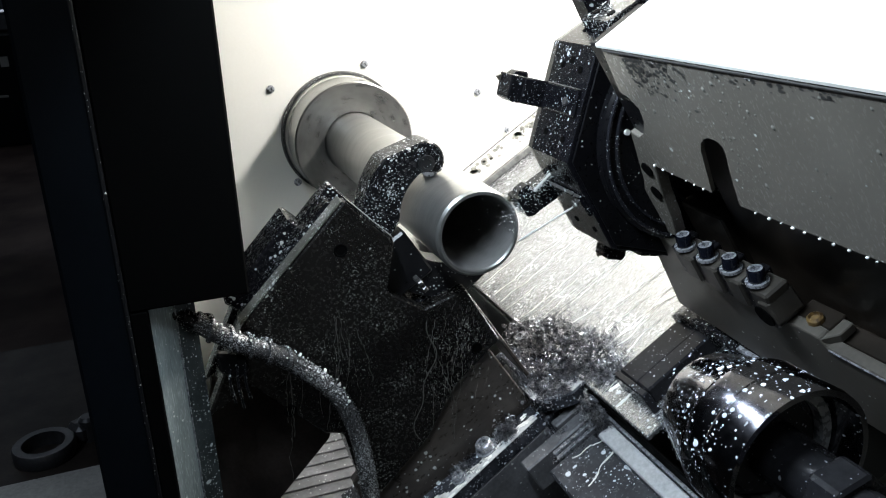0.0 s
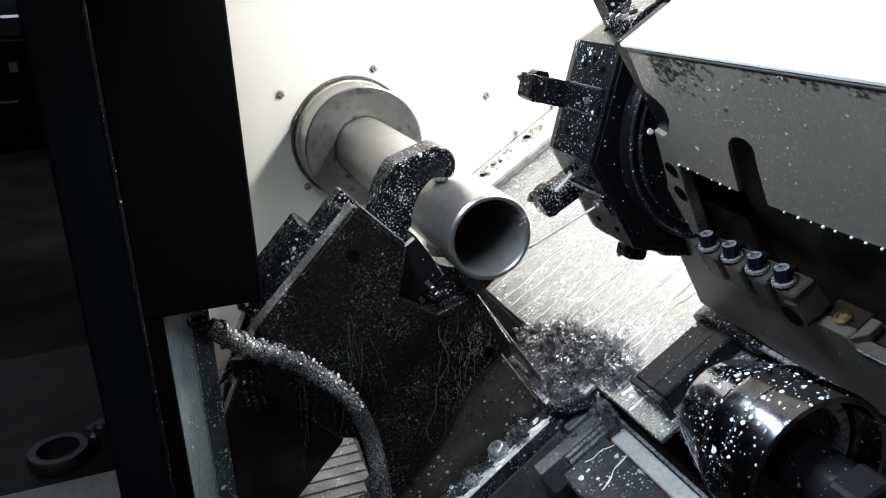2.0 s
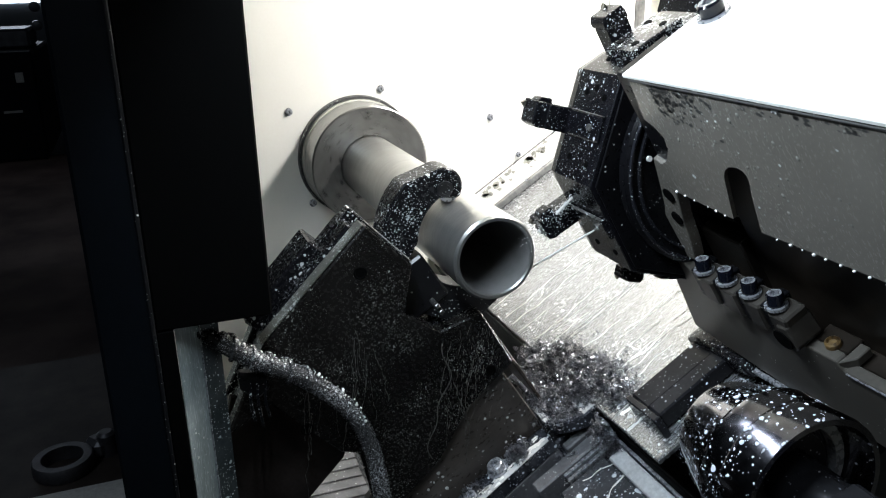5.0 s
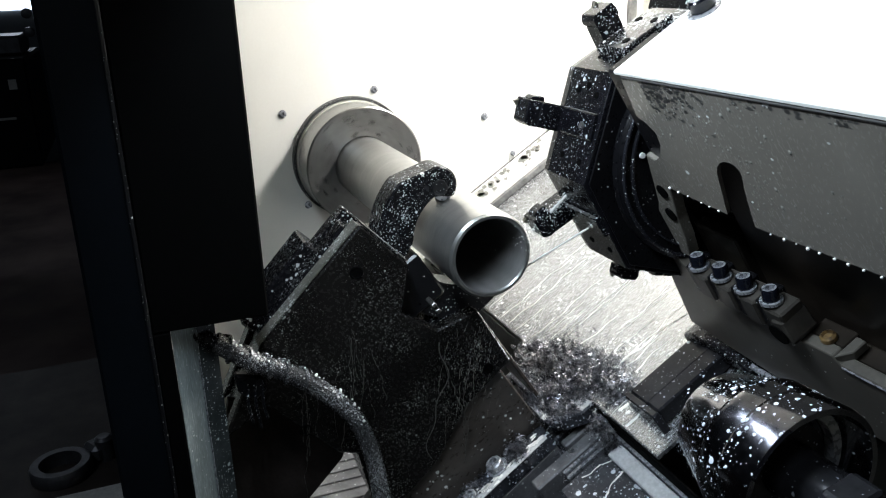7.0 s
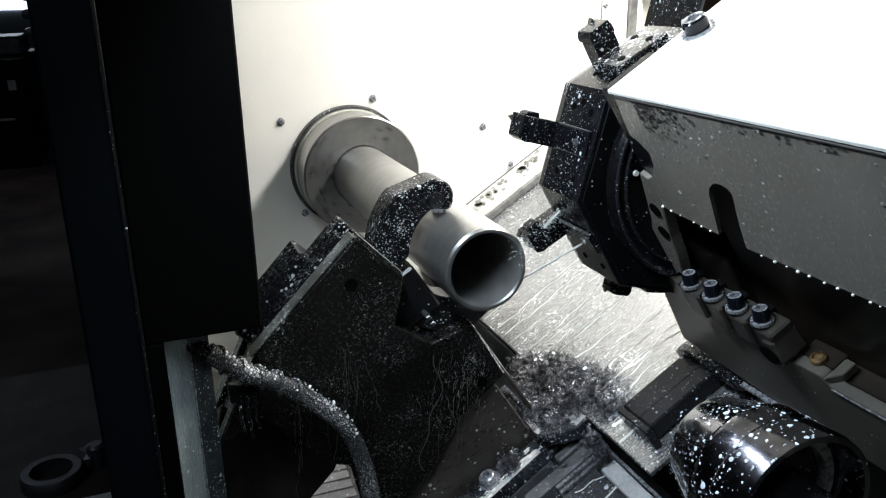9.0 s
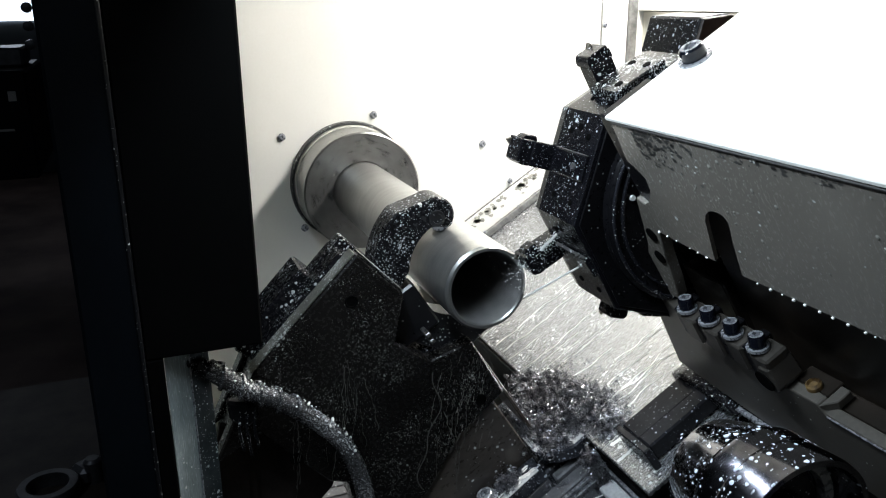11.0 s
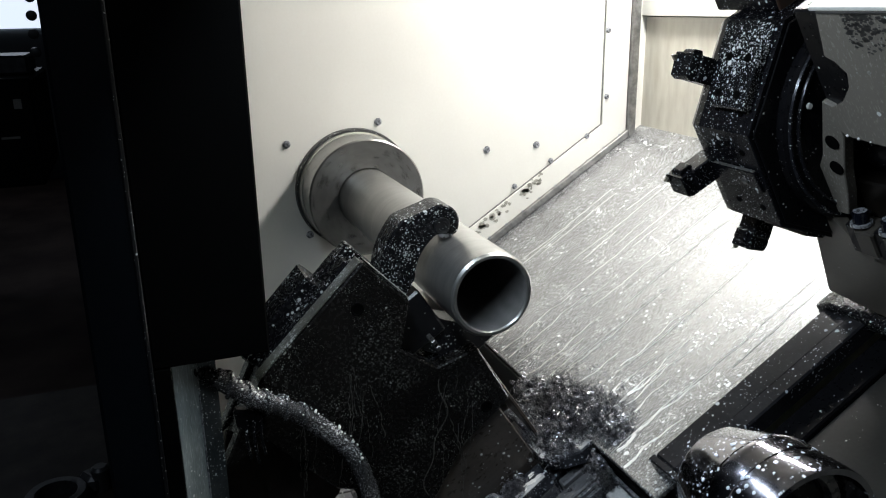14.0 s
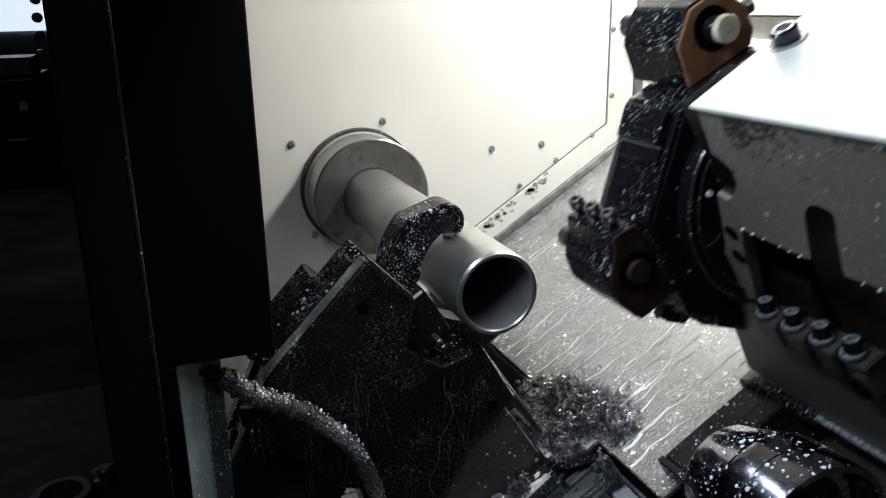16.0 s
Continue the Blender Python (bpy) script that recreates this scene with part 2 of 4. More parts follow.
def glow_mat(name, colour, strength):
    m = bpy.data.materials.new(name)
    m.use_nodes = True
    b = m.node_tree.nodes["Principled BSDF"]
    b.inputs["Base Color"].default_value = (*colour, 1)
    b.inputs["Emission Color"].default_value = (*colour, 1)
    b.inputs["Emission Strength"].default_value = strength
    return m


SKY_GLOW = glow_mat("window_daylight", (0.75, 0.85, 1.0), 1.3)

# ---- building helpers ----


def part(name, bm, material, parent=None, label="", smooth=False):
    """Links a bmesh as one mesh object under a thing or a part."""
    bmesh.ops.recalc_face_normals(bm, faces=bm.faces)
    me = bpy.data.meshes.new(name)
    bm.to_mesh(me)
    bm.free()
    if smooth:
        me.shade_smooth()
        me.set_sharp_from_angle(angle=radians(35))
    if material:
        me.materials.append(material)
    ob = new(name, me)
    if parent:
        ob.parent = parent
    if label:
        ob["label"] = label
    return ob


def thing(name, label, category, m=None, group="", kind=""):
    ob = new(name)
    ob.empty_display_size = 0.02
    if m is not None:
        ob.matrix_world = m
    return tagged(ob, label, category, group, kind)


def bevelled(bm, width, edges=None, seg=1):
    if width > 0:
        bmesh.ops.bevel(bm, geom=list(edges or bm.edges), offset=width, segments=seg, affect="EDGES", clamp_overlap=True)
    return bm


def box(lo, hi, bevel=0.001, m=None, bm=None):
    one = bmesh.new()
    bmesh.ops.create_cube(one, size=1)
    for v in one.verts:
        v.co = Vector([(lo[i] + hi[i]) / 2 + v.co[i] * (hi[i] - lo[i]) for i in range(3)])
    bevelled(one, bevel)
    return merged(one, bm, m)


def merged(one, bm=None, m=None):
    if m is not None:
        bmesh.ops.transform(one, matrix=m, verts=one.verts)
    if bm is None:
        return one
    me = bpy.data.meshes.new("tmp")
    one.to_mesh(me)
    one.free()
    bm.from_mesh(me)
    bpy.data.meshes.remove(me)
    return bm


def prism(outline, a, b, axis="x", bevel=0.001, m=None, bm=None):
    """An outline extruded from a to b along an axis; its points are (y, z), (x, z) or (x, y)."""
    one = bmesh.new()

    def put(p, d):
        return (d, p[0], p[1]) if axis == "x" else (p[0], d, p[1]) if axis == "y" else (p[0], p[1], d)

    low = [one.verts.new(put(p, a)) for p in outline]
    top = [one.verts.new(put(p, b)) for p in outline]
    one.faces.new(low)
    one.faces.new(top[::-1])
    n = len(outline)
    for i in range(n):
        one.faces.new((low[i], low[(i + 1) % n], top[(i + 1) % n], top[i]))
    bmesh.ops.recalc_face_normals(one, faces=one.faces)
    bevelled(one, bevel)
    return merged(one, bm, m)


def turned(profile, seg=48, m=None, bm=None, closed=False):
    """A profile of (x, r) turned round the x axis."""
    one = bmesh.new()
    rings = []
    for x, r in profile:
        if r < 1e-6:
            rings.append([one.verts.new((x, 0, 0))])
        else:
            rings.append([one.verts.new((x, r * math.cos(2 * math.pi * k / seg), r * math.sin(2 * math.pi * k / seg))) for k in range(seg)])
    pairs = list(zip(rings, rings[1:])) + ([(rings[-1], rings[0])] if closed else [])
    for a, b in pairs:
        for k in range(seg):
            j = (k + 1) % seg
            quad = [a[k % len(a)], a[j % len(a)], b[j % len(b)], b[k % len(b)]]
            quad = list(dict.fromkeys(quad))
            if len(quad) > 2:
                one.faces.new(quad)
    return merged(one, bm, m)


def pipe(points, radius, seg=12, bm=None, m=None):
    """A round bar along smooth points; radius a number or a list."""
    one = bmesh.new()
    pts = [Vector(p) for p in points]
    rings, last = [], Vector((0, 0, 1))
    for i, p in enumerate(pts):
        d = (pts[min(i + 1, len(pts) - 1)] - pts[max(i - 1, 0)]).normalized()
        u = d.cross(last)
        u = u.normalized() if u.length > 1e-4 else d.orthogonal().normalized()
        w = u.cross(d).normalized()
        last = w
        r = radius[i] if isinstance(radius, (list, tuple)) else radius
        rings.append([one.verts.new(p + r * (math.cos(2 * math.pi * k / seg) * u + math.sin(2 * math.pi * k / seg) * w)) for k in range(seg)])
    for a, b in zip(rings, rings[1:]):
        for k in range(seg):
            one.faces.new((a[k], a[(k + 1) % seg], b[(k + 1) % seg], b[k]))
    one.faces.new(rings[0])
    one.faces.new(rings[-1][::-1])
    bmesh.ops.recalc_face_normals(one, faces=one.faces)
    return merged(one, bm, m)


def spline(ctrl, n=8):
    """Catmull-Rom points through the control points."""
    c = [Vector(p) for p in ctrl]
    c = [2 * c[0] - c[1], *c, 2 * c[-1] - c[-2]]
    out = []
    for a, b, d, e in zip(c, c[1:], c[2:], c[3:]):
        for k in range(n):
            t = k / n
            out.append(0.5 * (2 * b + (d - a) * t + (2 * a - 5 * b + 4 * d - e) * t * t + (3 * b - a - 3 * d + e) * t ** 3))
    return out + [c[-2]]


def hexagon(r, a0=0.0, n=6):
    return [(r * math.cos(2 * math.pi * k / n + a0), r * math.sin(2 * math.pi * k / n + a0)) for k in range(n)]


def cap_screw(name, parent, m, r=0.009, h=0.012, material=None, washer=True):
    """A socket-head screw whose head stands along local z."""
    to_z = Matrix.Rotation(radians(-90), 4, "Y")
    prof = [(0, 0), (0, r), (h * 0.88, r), (h, r * 0.86), (h, r * 0.55), (h * 0.45, r * 0.5), (h * 0.45, 0)]
    bm = turned(prof, 20, to_z)
    head = part(name, bm, material or SCREW_BLACK, parent, "", True)
    head.matrix_local = m
    # bright face and washer paint in the highlights of the dark screw
    if washer:
        part("head_face", turned([(h + 0.0003, r * 0.84), (h + 0.0003, r * 0.52), (h * 0.5, r * 0.50), (h * 0.5, 0)], 20, to_z), BOLT, head, "bright head face, its highlight in the colour", True)
    if washer:
        part("washer", turned([(-0.002, 0), (-0.002, r * 1.35), (0.001, r * 1.35), (0.001, r)], 20, to_z), BOLT, head, "", True)
    return head


# ---- the enclosure ----


def z_(v):
    return AXIS_Z + v


wall_h = part("wall_headstock", box((-0.05, -0.36, 0.2), (0, 0.66, 2.0), 0), CREAM)
tagged(wall_h, "cream painted headstock wall with small screws", "wall", kind="structure")


def wall_trim():
    # raised border round the wall panel: down the corner, then along the slanted sheet
    t = math.tan(radians(SLANT))
    outer = [(0.562, 0.9), (0.562, 0.062), (0.05, 0.062 - 0.506 * t)]
    inner = [(0.05, 0.0805 - 0.457 * t), (0.507, 0.0805), (0.507, 0.9)]
    ob = part("wall_trim", prism([(y, z_(z)) for y, z in outer + inner], 0.0, 0.004, "x", 0.0008), CREAM, wall_h)
    return ob


wall_trim()
T_ = math.tan(radians(SLANT))
part("seam", prism([(0.5065, 0.9 + AXIS_Z), (0.5065, z_(0.0800)), (0.05, z_(0.0800 - 0.4565 * T_)), (0.05, z_(0.0825 - 0.4565 * T_)), (0.5048, z_(0.0825)), (0.5048, 0.9 + AXIS_Z)], 0.0002, 0.0012, "x", 0), RAIL, wall_h, "thin grey line along the border's inner edge")


def wall_screw(y, z, r=0.0045, x=0.0):
    bm = turned([(0.0, r * 1.5), (0.0015, r * 1.5), (0.0016, r), (0.004, r * 0.95), (0.0045, r * 0.6), (0.003, r * 0.5), (0.003, 0)], 14)
    ob = part("screw", bm, BOLT, wall_h, "", True)
    ob.location = (x, y, z_(z))
    return ob


for y, z in ((-0.1173, 0.087), (0.0475, 0.1158), (0.2593, 0.0495), (-0.0867, -0.0779), (0.364, 0.051)):
    wall_screw(y, z)
for y, z in ((0.3164, -0.0261), (0.473, 0.061), (0.514, 0.136), (0.512, 0.262), (0.535, 0.40), (0.394, 0.018)):
    wall_screw(y, z, 0.0036, 0.004)


def paint_chips():
    rng = random.Random(4)
    bm = bmesh.new()
    t = math.tan(radians(SLANT))
    for cy, span, cnt in ((0.27, 0.05, 26), (0.352, 0.03, 30)):
        for k in range(cnt):
            y = cy + rng.uniform(-span, span) * 0.75
            z = 0.079 - (0.505 - y) * t - 0.012 + rng.gauss(0, 0.006)
            a, r = rng.uniform(0, 6.3), rng.uniform(0.0015, 0.005)
            ring = [bm.verts.new((0.0046, y + r * rng.uniform(0.4, 1.3) * math.cos(a + q) * 1.5, z_(z) + r * rng.uniform(0.4, 1.2) * math.sin(a + q))) for q in np.arange(0, 6.2, 0.9)]
            bm.faces.new(ring)
    ob = part("paint_chip", bm, WALL_CHIP, wall_h, "bare dark patches where paint flaked off")
    ob["kind"] = "stuff"


paint_chips()

# slanted steel sheet over the ways, its angle rail along the wall, and the fascia under its front edge
sheet = part("way_cover_floor", box((0.0, 0.0, -0.266), (0.74, 0.545, -0.258), 0.0015), STEEL_SHEET)
sheet.matrix_world = SL
tagged(sheet, "slanted wet steel sheet covering the lathe bed", "way cover", kind="structure")
rail = part("wiper_rail", box((0.001, 0.0, -0.2575), (0.012, 0.515, -0.245), 0.001), RAIL, sheet, "grey wiper angle along the wall")
for k in range(12):
    wr = part("rivet", turned([(0, 0), (0, 0.003), (0.002, 0.0025), (0.0025, 0)], 10, Matrix.Rotation(radians(-90), 4, "Y")), BOLT, sheet, "", True)
    wr.location = (0.007, 0.03 + k * 0.042, -0.245)
corner = part("corner_rail", box((0.001, 0.563, z_(0.055)), (0.014, 0.578, 1.9), 0.001), RAIL, wall_h, "grey corner angle")
# fascia in two lengths: dark up to x 0.61, pale beyond
part("fascia", box((0.0, -0.004, -0.60), (0.61, 0.0, -0.267), 0.001), DARK_PAN, sheet, "dark left length of the fascia under the sheet's front edge")
# solid black strip stands for the shadow under the sheet's edge
part("gap_shade", box((0.6105, -0.003, -0.300), (1.3, 0.0, -0.267), 0.001), SHADE_BLACK, sheet, "black strip painted for the shadow gap under the sheet's edge")
part("fascia", box((0.6105, -0.007, -0.60), (1.3, 0.0, -0.3005), 0.001), WORN_STEEL, sheet, "pale wet plate under the sheet")

back = part("wall_back", box((-0.05, 0.600, 0.2), (1.9, 0.65, z_(0.285)), 0), CREAM_PANEL)
tagged(back, "beige sheet metal back wall of the machine", "wall", kind="structure")
back_up = part("upper_panel", box((-0.05, 0.588, z_(0.287)), (1.9, 0.65, 2.0), 0.001), CREAM, back, "lighter upper back panel")
part("ceiling", box((-0.05, -0.36, 1.96), (1.9, 0.66, 2.0), 0), CREAM)
tagged(bpy.data.objects["ceiling"], "cream painted ceiling of the machine enclosure", "ceiling", kind="structure")
end = part("wall_end", box((1.86, -0.36, 0.2), (1.9, 0.66, 1.96), 0), CREAM_PANEL)
tagged(end, "beige end wall of the machine enclosure", "wall", kind="structure")
pan = part("chip_pan_floor", box((-0.05, -0.36, 0.42), (1.9, 0.6, 0.46), 0), DARK_PAN)
tagged(pan, "dark oily chip pan under the lathe bed", "pan", kind="structure")
part("ribbed_sheet", box((0.10, -0.345, 0.600), (0.52, -0.06, 0.606), 0.001), GREY_WEB, pan, "pale ribbed drain sheet")
for k in range(16):
    part("rib", box((0.105 + k * 0.026, -0.345, 0.6062), (0.108 + k * 0.026, -0.06, 0.6095), 0.0008), GREY_WEB, pan)
part("sheet_support", box((0.12, -0.30, 0.4605), (0.50, -0.08, 0.5995), 0.001), DARK_PAN, pan)
front = part("wall_front", box((-0.05, -0.40, 0.2), (1.9, -0.365, 0.62), 0.002), DOOR_NAVY)
tagged(front, "dark painted front sill of the machine", "wall", kind="structure")

# ---- work lamp ----
lamp2 = thing("front_lamp", "white lamp bar above the door opening", "lamp", pose(0.83, -0.275, 1.505))
part("housing", prism([(-0.03, 0.0), (0.03, 0.0), (0.02, 0.025), (-0.02, 0.025)], -0.18, 0.18, "x", 0.002), CREAM, lamp2)
for sx in (-0.12, 0.12):
    part("bracket", box((sx - 0.008, -0.006, 0.025), (sx + 0.008, 0.006, 0.4545), 0.001), RAIL, lamp2)
lamp = thing("work_lamp", "long white lamp tube on the upper back of the enclosure", "lamp", pose(0.40, 0.46, 1.745))
part("housing", prism([(-0.045, 0.0), (0.045, 0.0), (0.03, 0.03), (-0.03, 0.03)], -0.33, 0.33, "x", 0.002, pose(0, 0, 0.006)), CREAM, lamp)
for sx in (-0.2, 0.2):
    part("bracket", box((sx - 0.01, -0.006, 0.034), (sx + 0.01, 0.006, 0.216), 0.001), RAIL, lamp)

# ---- spindle, chuck and tube ----
chuck = thing("chuck", "round grey steel chuck nose on the headstock wall", "chuck", pose(0, 0, AXIS_Z))
part("flange", turned([(0.0005, 0), (0.0005, 0.1020), (0.0200, 0.1020), (0.0205, 0.1010), (0.0205, 0)], 96), FLANGE_PALE, chuck, "pale chuck flange", True)
part("nose", turned([(0.0210, 0), (0.0210, 0.1005), (0.0860, 0.1010), (0.0885, 0.0985), (0.0885, 0.052), (0.08, 0.052), (0.08, 0)], 96), TURNED, chuck, "plain turned nose with bright face", True)
wall_ring = part("seal_ring", turned([(0.0002, 0.1025), (0.0002, 0.108), (0.0100, 0.107), (0.0110, 0.1030)], 96, pose(0, 0, AXIS_Z), closed=True), RING_WET, wall_h, "dark seal ring round the chuck, dotted with coolant", True)

tube = thing("steel_tube", "bare steel tube gripped in the chuck, bored through", "tube", pose(0, 0, AXIS_Z))
part("outer_wall", turned([(0.081, 0.043), (0.081, 0.05), (0.604, 0.05), (0.6074, 0.0475), (0.6074, 0.0445), (0.605, 0.043)], 96), TUBE_STEEL, tube, "", True)
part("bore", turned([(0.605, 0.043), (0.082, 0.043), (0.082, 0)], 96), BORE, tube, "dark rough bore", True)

# ---- steady rest ----
# pale tone for the worn side edge and the top edge's painted highlight
STRIP = mat("worn_edge_highlight", (0.16, 0.16, 0.135), 0.35, 0.3, 0.5, 60, 0.2, spots=0.75, spot_scale=230)

steady = thing("steady_rest", "black steady rest speckled with coolant, gripping the tube", "steady rest", SL)
PLATE = [(-0.092, 0.108), (-0.076, 0.033), (-0.118, -0.012), (-0.097, -0.060), (-0.043, -0.075), (-0.047, -0.163), (-0.129, -0.174), (-0.196, -0.209), (-0.279, -0.224), (-0.296, -0.204), (-0.265, -0.123), (-0.280, -0.105), (-0.301, 0.005), (-0.362, 0.008), (-0.264, 0.069)]
PANEL = [(-0.297, -0.168), (-0.251, -0.187), (-0.161, -0.267), (-0.166, -0.282), (-0.226, -0.343), (-0.275, -0.394), (-0.327, -0.377), (-0.316, -0.248)]
part("front_plate", prism(PLATE, 0.533, 0.555, "x", 0.0022), BLACK_PLATE, steady)
part("body", prism([(p[0] * 0.95 - 0.012, p[1] * 0.95 - 0.008) for p in PLATE], 0.470, 0.5325, "x", 0.002), BLACK, steady)
part("back_plate", prism([(p[0] * 0.98, p[1] * 0.96) for p in PLATE], 0.446, 0.4695, "x", 0.002), BLACK, steady)


def arm_outline():
    """A thick hooked arm: an arc round the tube that ends in a rounded tip about the roller pin."""
    out, pin = [], (0.010, 0.072)
    for k in range(9):
        a = radians(-70 + k * 20)
        out.append((pin[0] + 0.024 * math.cos(a), pin[1] + 0.024 * math.sin(a)))
    for k in range(9):
        a = radians(104 + k * 5.5)
        out.append((0.109 * math.cos(a), 0.109 * math.sin(a)))
    out += [(-0.135, 0.058), (-0.16, 0.02), (-0.10, 0.012)]
    for k in range(9):
        a = radians(146 - k * 7.0)
        out.append((0.064 * math.cos(a), 0.064 * math.sin(a)))
    return out


part("upper_arm", prism(arm_outline(), 0.482, 0.524, "x", 0.002), BLACK, steady, "curved upper arm with white droplets")
cap = part("roller_pin", turned([(0.5235, 0), (0.5235, 0.010), (0.5275, 0.0095), (0.528, 0.006), (0.526, 0.0055), (0.526, 0)], 24), BLACK_DRY, steady, "", True)
cap.location = (0, 0.010, 0.070)
part("roller", turned([(0.488, 0), (0.488, 0.013), (0.518, 0.013), (0.518, 0)], 24, pose(0, 0.013, 0.0620)), BOLT, steady, "", True)
low = [(p[0], -p[1]) for p in arm_outline()]
part("lower_arm", prism([(x * math.cos(radians(-8)) - y * math.sin(radians(-8)), x * math.sin(radians(-8)) + y * math.cos(radians(-8))) for x, y in low], 0.478, 0.520, "x", 0.002), BLACK_DRY, steady, "dark lower arm under the tube")
part("centre_arm", box((0.482, -0.16, -0.045), (0.524, -0.058, 0.022), 0.003), BLACK_DRY, steady)
for dn in (0.0, 0.010):
    part("nozzle", box((0.540, -0.085, -0.030 - dn), (0.562, -0.079, -0.024 - dn), 0.001), BASE_STEEL, steady, "small bright nozzle plate")
part("lower_cover", prism(PANEL, 0.488, 0.500, "x", 0.001, SL.inverted() @ pose(0, 0, AXIS_Z)), TABLE_DARK, steady, "dull black lower cover")
part("side_cheek", box((0.446, -0.0465, -0.2565), (0.5325, -0.0415, -0.085), 0.001), BROWN_PLATE, steady, "brown wet side cheek with runs")
# blocks along the back edge
for lo, hi in (((0.44, -0.150, 0.0), (0.50, 0.0, 0.020)), ((0.42, -0.170, 0.0), (0.48, -0.045, 0.026))):
    # bars laid along the slanting back edge of the plate
    turn = pose(0, -0.104 if lo[0] > 0.43 else -0.150, 0.098 if lo[0] > 0.43 else 0.098, 14)
    part("clamp_bar", box(lo, hi, 0.003, turn @ pose(0, 0 if lo[0] > 0.43 else 0.045, -0.018)), BLACK, steady)
part("side_strip", prism([(-0.263, 0.0708), (-0.0938, 0.1092), (-0.0944, 0.1116), (-0.2638, 0.0732)], 0.534, 0.554, "x", 0.0005), STRIP, steady, "light worn plate edge")
# thin pale strip paints the highlight on this edge
part("edge_highlight", prism([(-0.0896, 0.1065), (-0.0752, 0.036), (-0.0742, 0.0362), (-0.0886, 0.1067)], 0.536, 0.5545, "x", 0.0003), STRIP, steady, "painted highlight along the top edge")
# holes are black discs, their inner shade put into the colour
for s, n in ((-0.129, 0.066), (-0.077, -0.150), (-0.29, -0.05)):
    hole = part("bolt_hole", turned([(0.5552, 0.0), (0.5552, 0.0055), (0.5560, 0.0065), (0.5560, 0.0072), (0.5551, 0.008)], 18), SHADE_BLACK, steady, "", True)
    hole.location = (0, s, n)

# steady base on the bed
base = thing("bed_block", "oily steel block bolted on the bed with swarf", "bed block", SL)
part("riser", prism([(-0.064, -0.150), (-0.064, -0.2995), (-0.33, -0.2995), (-0.30, -0.19), (-0.15, -0.150)], 0.5335, 0.5478, "x", 0.002), BROWN_PLATE, base, "dark plate coloured as brown-lit")
part("block", prism([(-0.36, -0.30), (-0.02, -0.30), (-0.006, -0.285), (-0.006, -0.36), (-0.36, -0.36)], 0.40, 0.565, "x", 0.003), BED_STEEL, base)
part("ledge", prism([(0.5485, -0.30), (0.592, -0.30), (0.578, -0.066), (0.5485, -0.066)], -0.2995, -0.277, "z", 0.002), BED_STEEL, base, "stained worn ledge")
# pale slab laid on the ledge as its highlight
part("ledge_highlight", prism([(0.579, -0.235), (0.5895, -0.235), (0.5795, -0.072), (0.5705, -0.072)], -0.2768, -0.2755, "z", 0.0005), PALE_WET, base, "pale painted highlight on the ledge edge")
cap_screw("bolt", base, pose(0.5600, -0.1464, -0.2750), 0.0115, 0.011, BOLT)
cap_screw("bolt", base, pose(0.5700, -0.1960, -0.2750), 0.0085, 0.006, BOLT)
cap_screw("bolt", base, pose(0.449, -0.012, -0.2600), 0.009, 0.006, BOLT)
part("clamp_plate", prism([(0.436, -0.0615), (0.570, -0.0615), (0.587, -0.044), (0.602, -0.020), (0.602, 0.001), (0.436, 0.001)], -0.284, -0.262, "z", 0.002), BED_STEEL, base, "stained worn clamp plate")
part("plate_edge", box((0.470, -0.0612, -0.2618), (0.566, -0.0535, -0.2606), 0.0005), PALE_WET, base, "bright strip on the plate edge")
part("tapped_hole", turned([(0.0, 0.0085), (0.001, 0.0082), (0.001, 0.006), (-0.004, 0.0055), (-0.004, 0)], 20, pose(0.584, -0.010, -0.2610) @ Matrix.Rotation(radians(-90), 4, "Y")), BOLT, base, "", True)
part("corner_pad", box((0.560, -0.0175, -0.2618), (0.6005, -0.0005, -0.2608), 0.0004), PALE_WET, base, "bright pad on the plate corner")
part("web", box((0.5930, -0.125, -0.345), (0.6135, -0.014, -0.300), 0.002), GREY_WEB, base, "smooth grey web")
part("web_side", box((0.5785, -0.062, -0.345), (0.5925, -0.014, -0.295), 0.002), GREY_WEB, base)
for x, n in ((0.614, -0.303), (0.6215, -0.306)):
    part("key_bar", box((x, -0.086, -0.345), (x + 0.0055, -0.014, n), 0.001), BOLT, base, "bright straight bar")
part("drop_plate", box((0.6290, -0.105, -0.345), (0.830, -0.0305, -0.308), 0.003), DROP_PLATE, base, "dark plate with large coolant drops")
part("pale_plate", box((0.642, -0.030, -0.318), (0.90, -0.0085, -0.303), 0.002), PALE_WET, base, "pale wet plate")
part("front_face", prism([(0.566, -0.30), (0.5915, -0.30), (0.5775, -0.068), (0.566, -0.068)], -0.42, -0.2998, "z", 0.001), GREY_WEB, base)


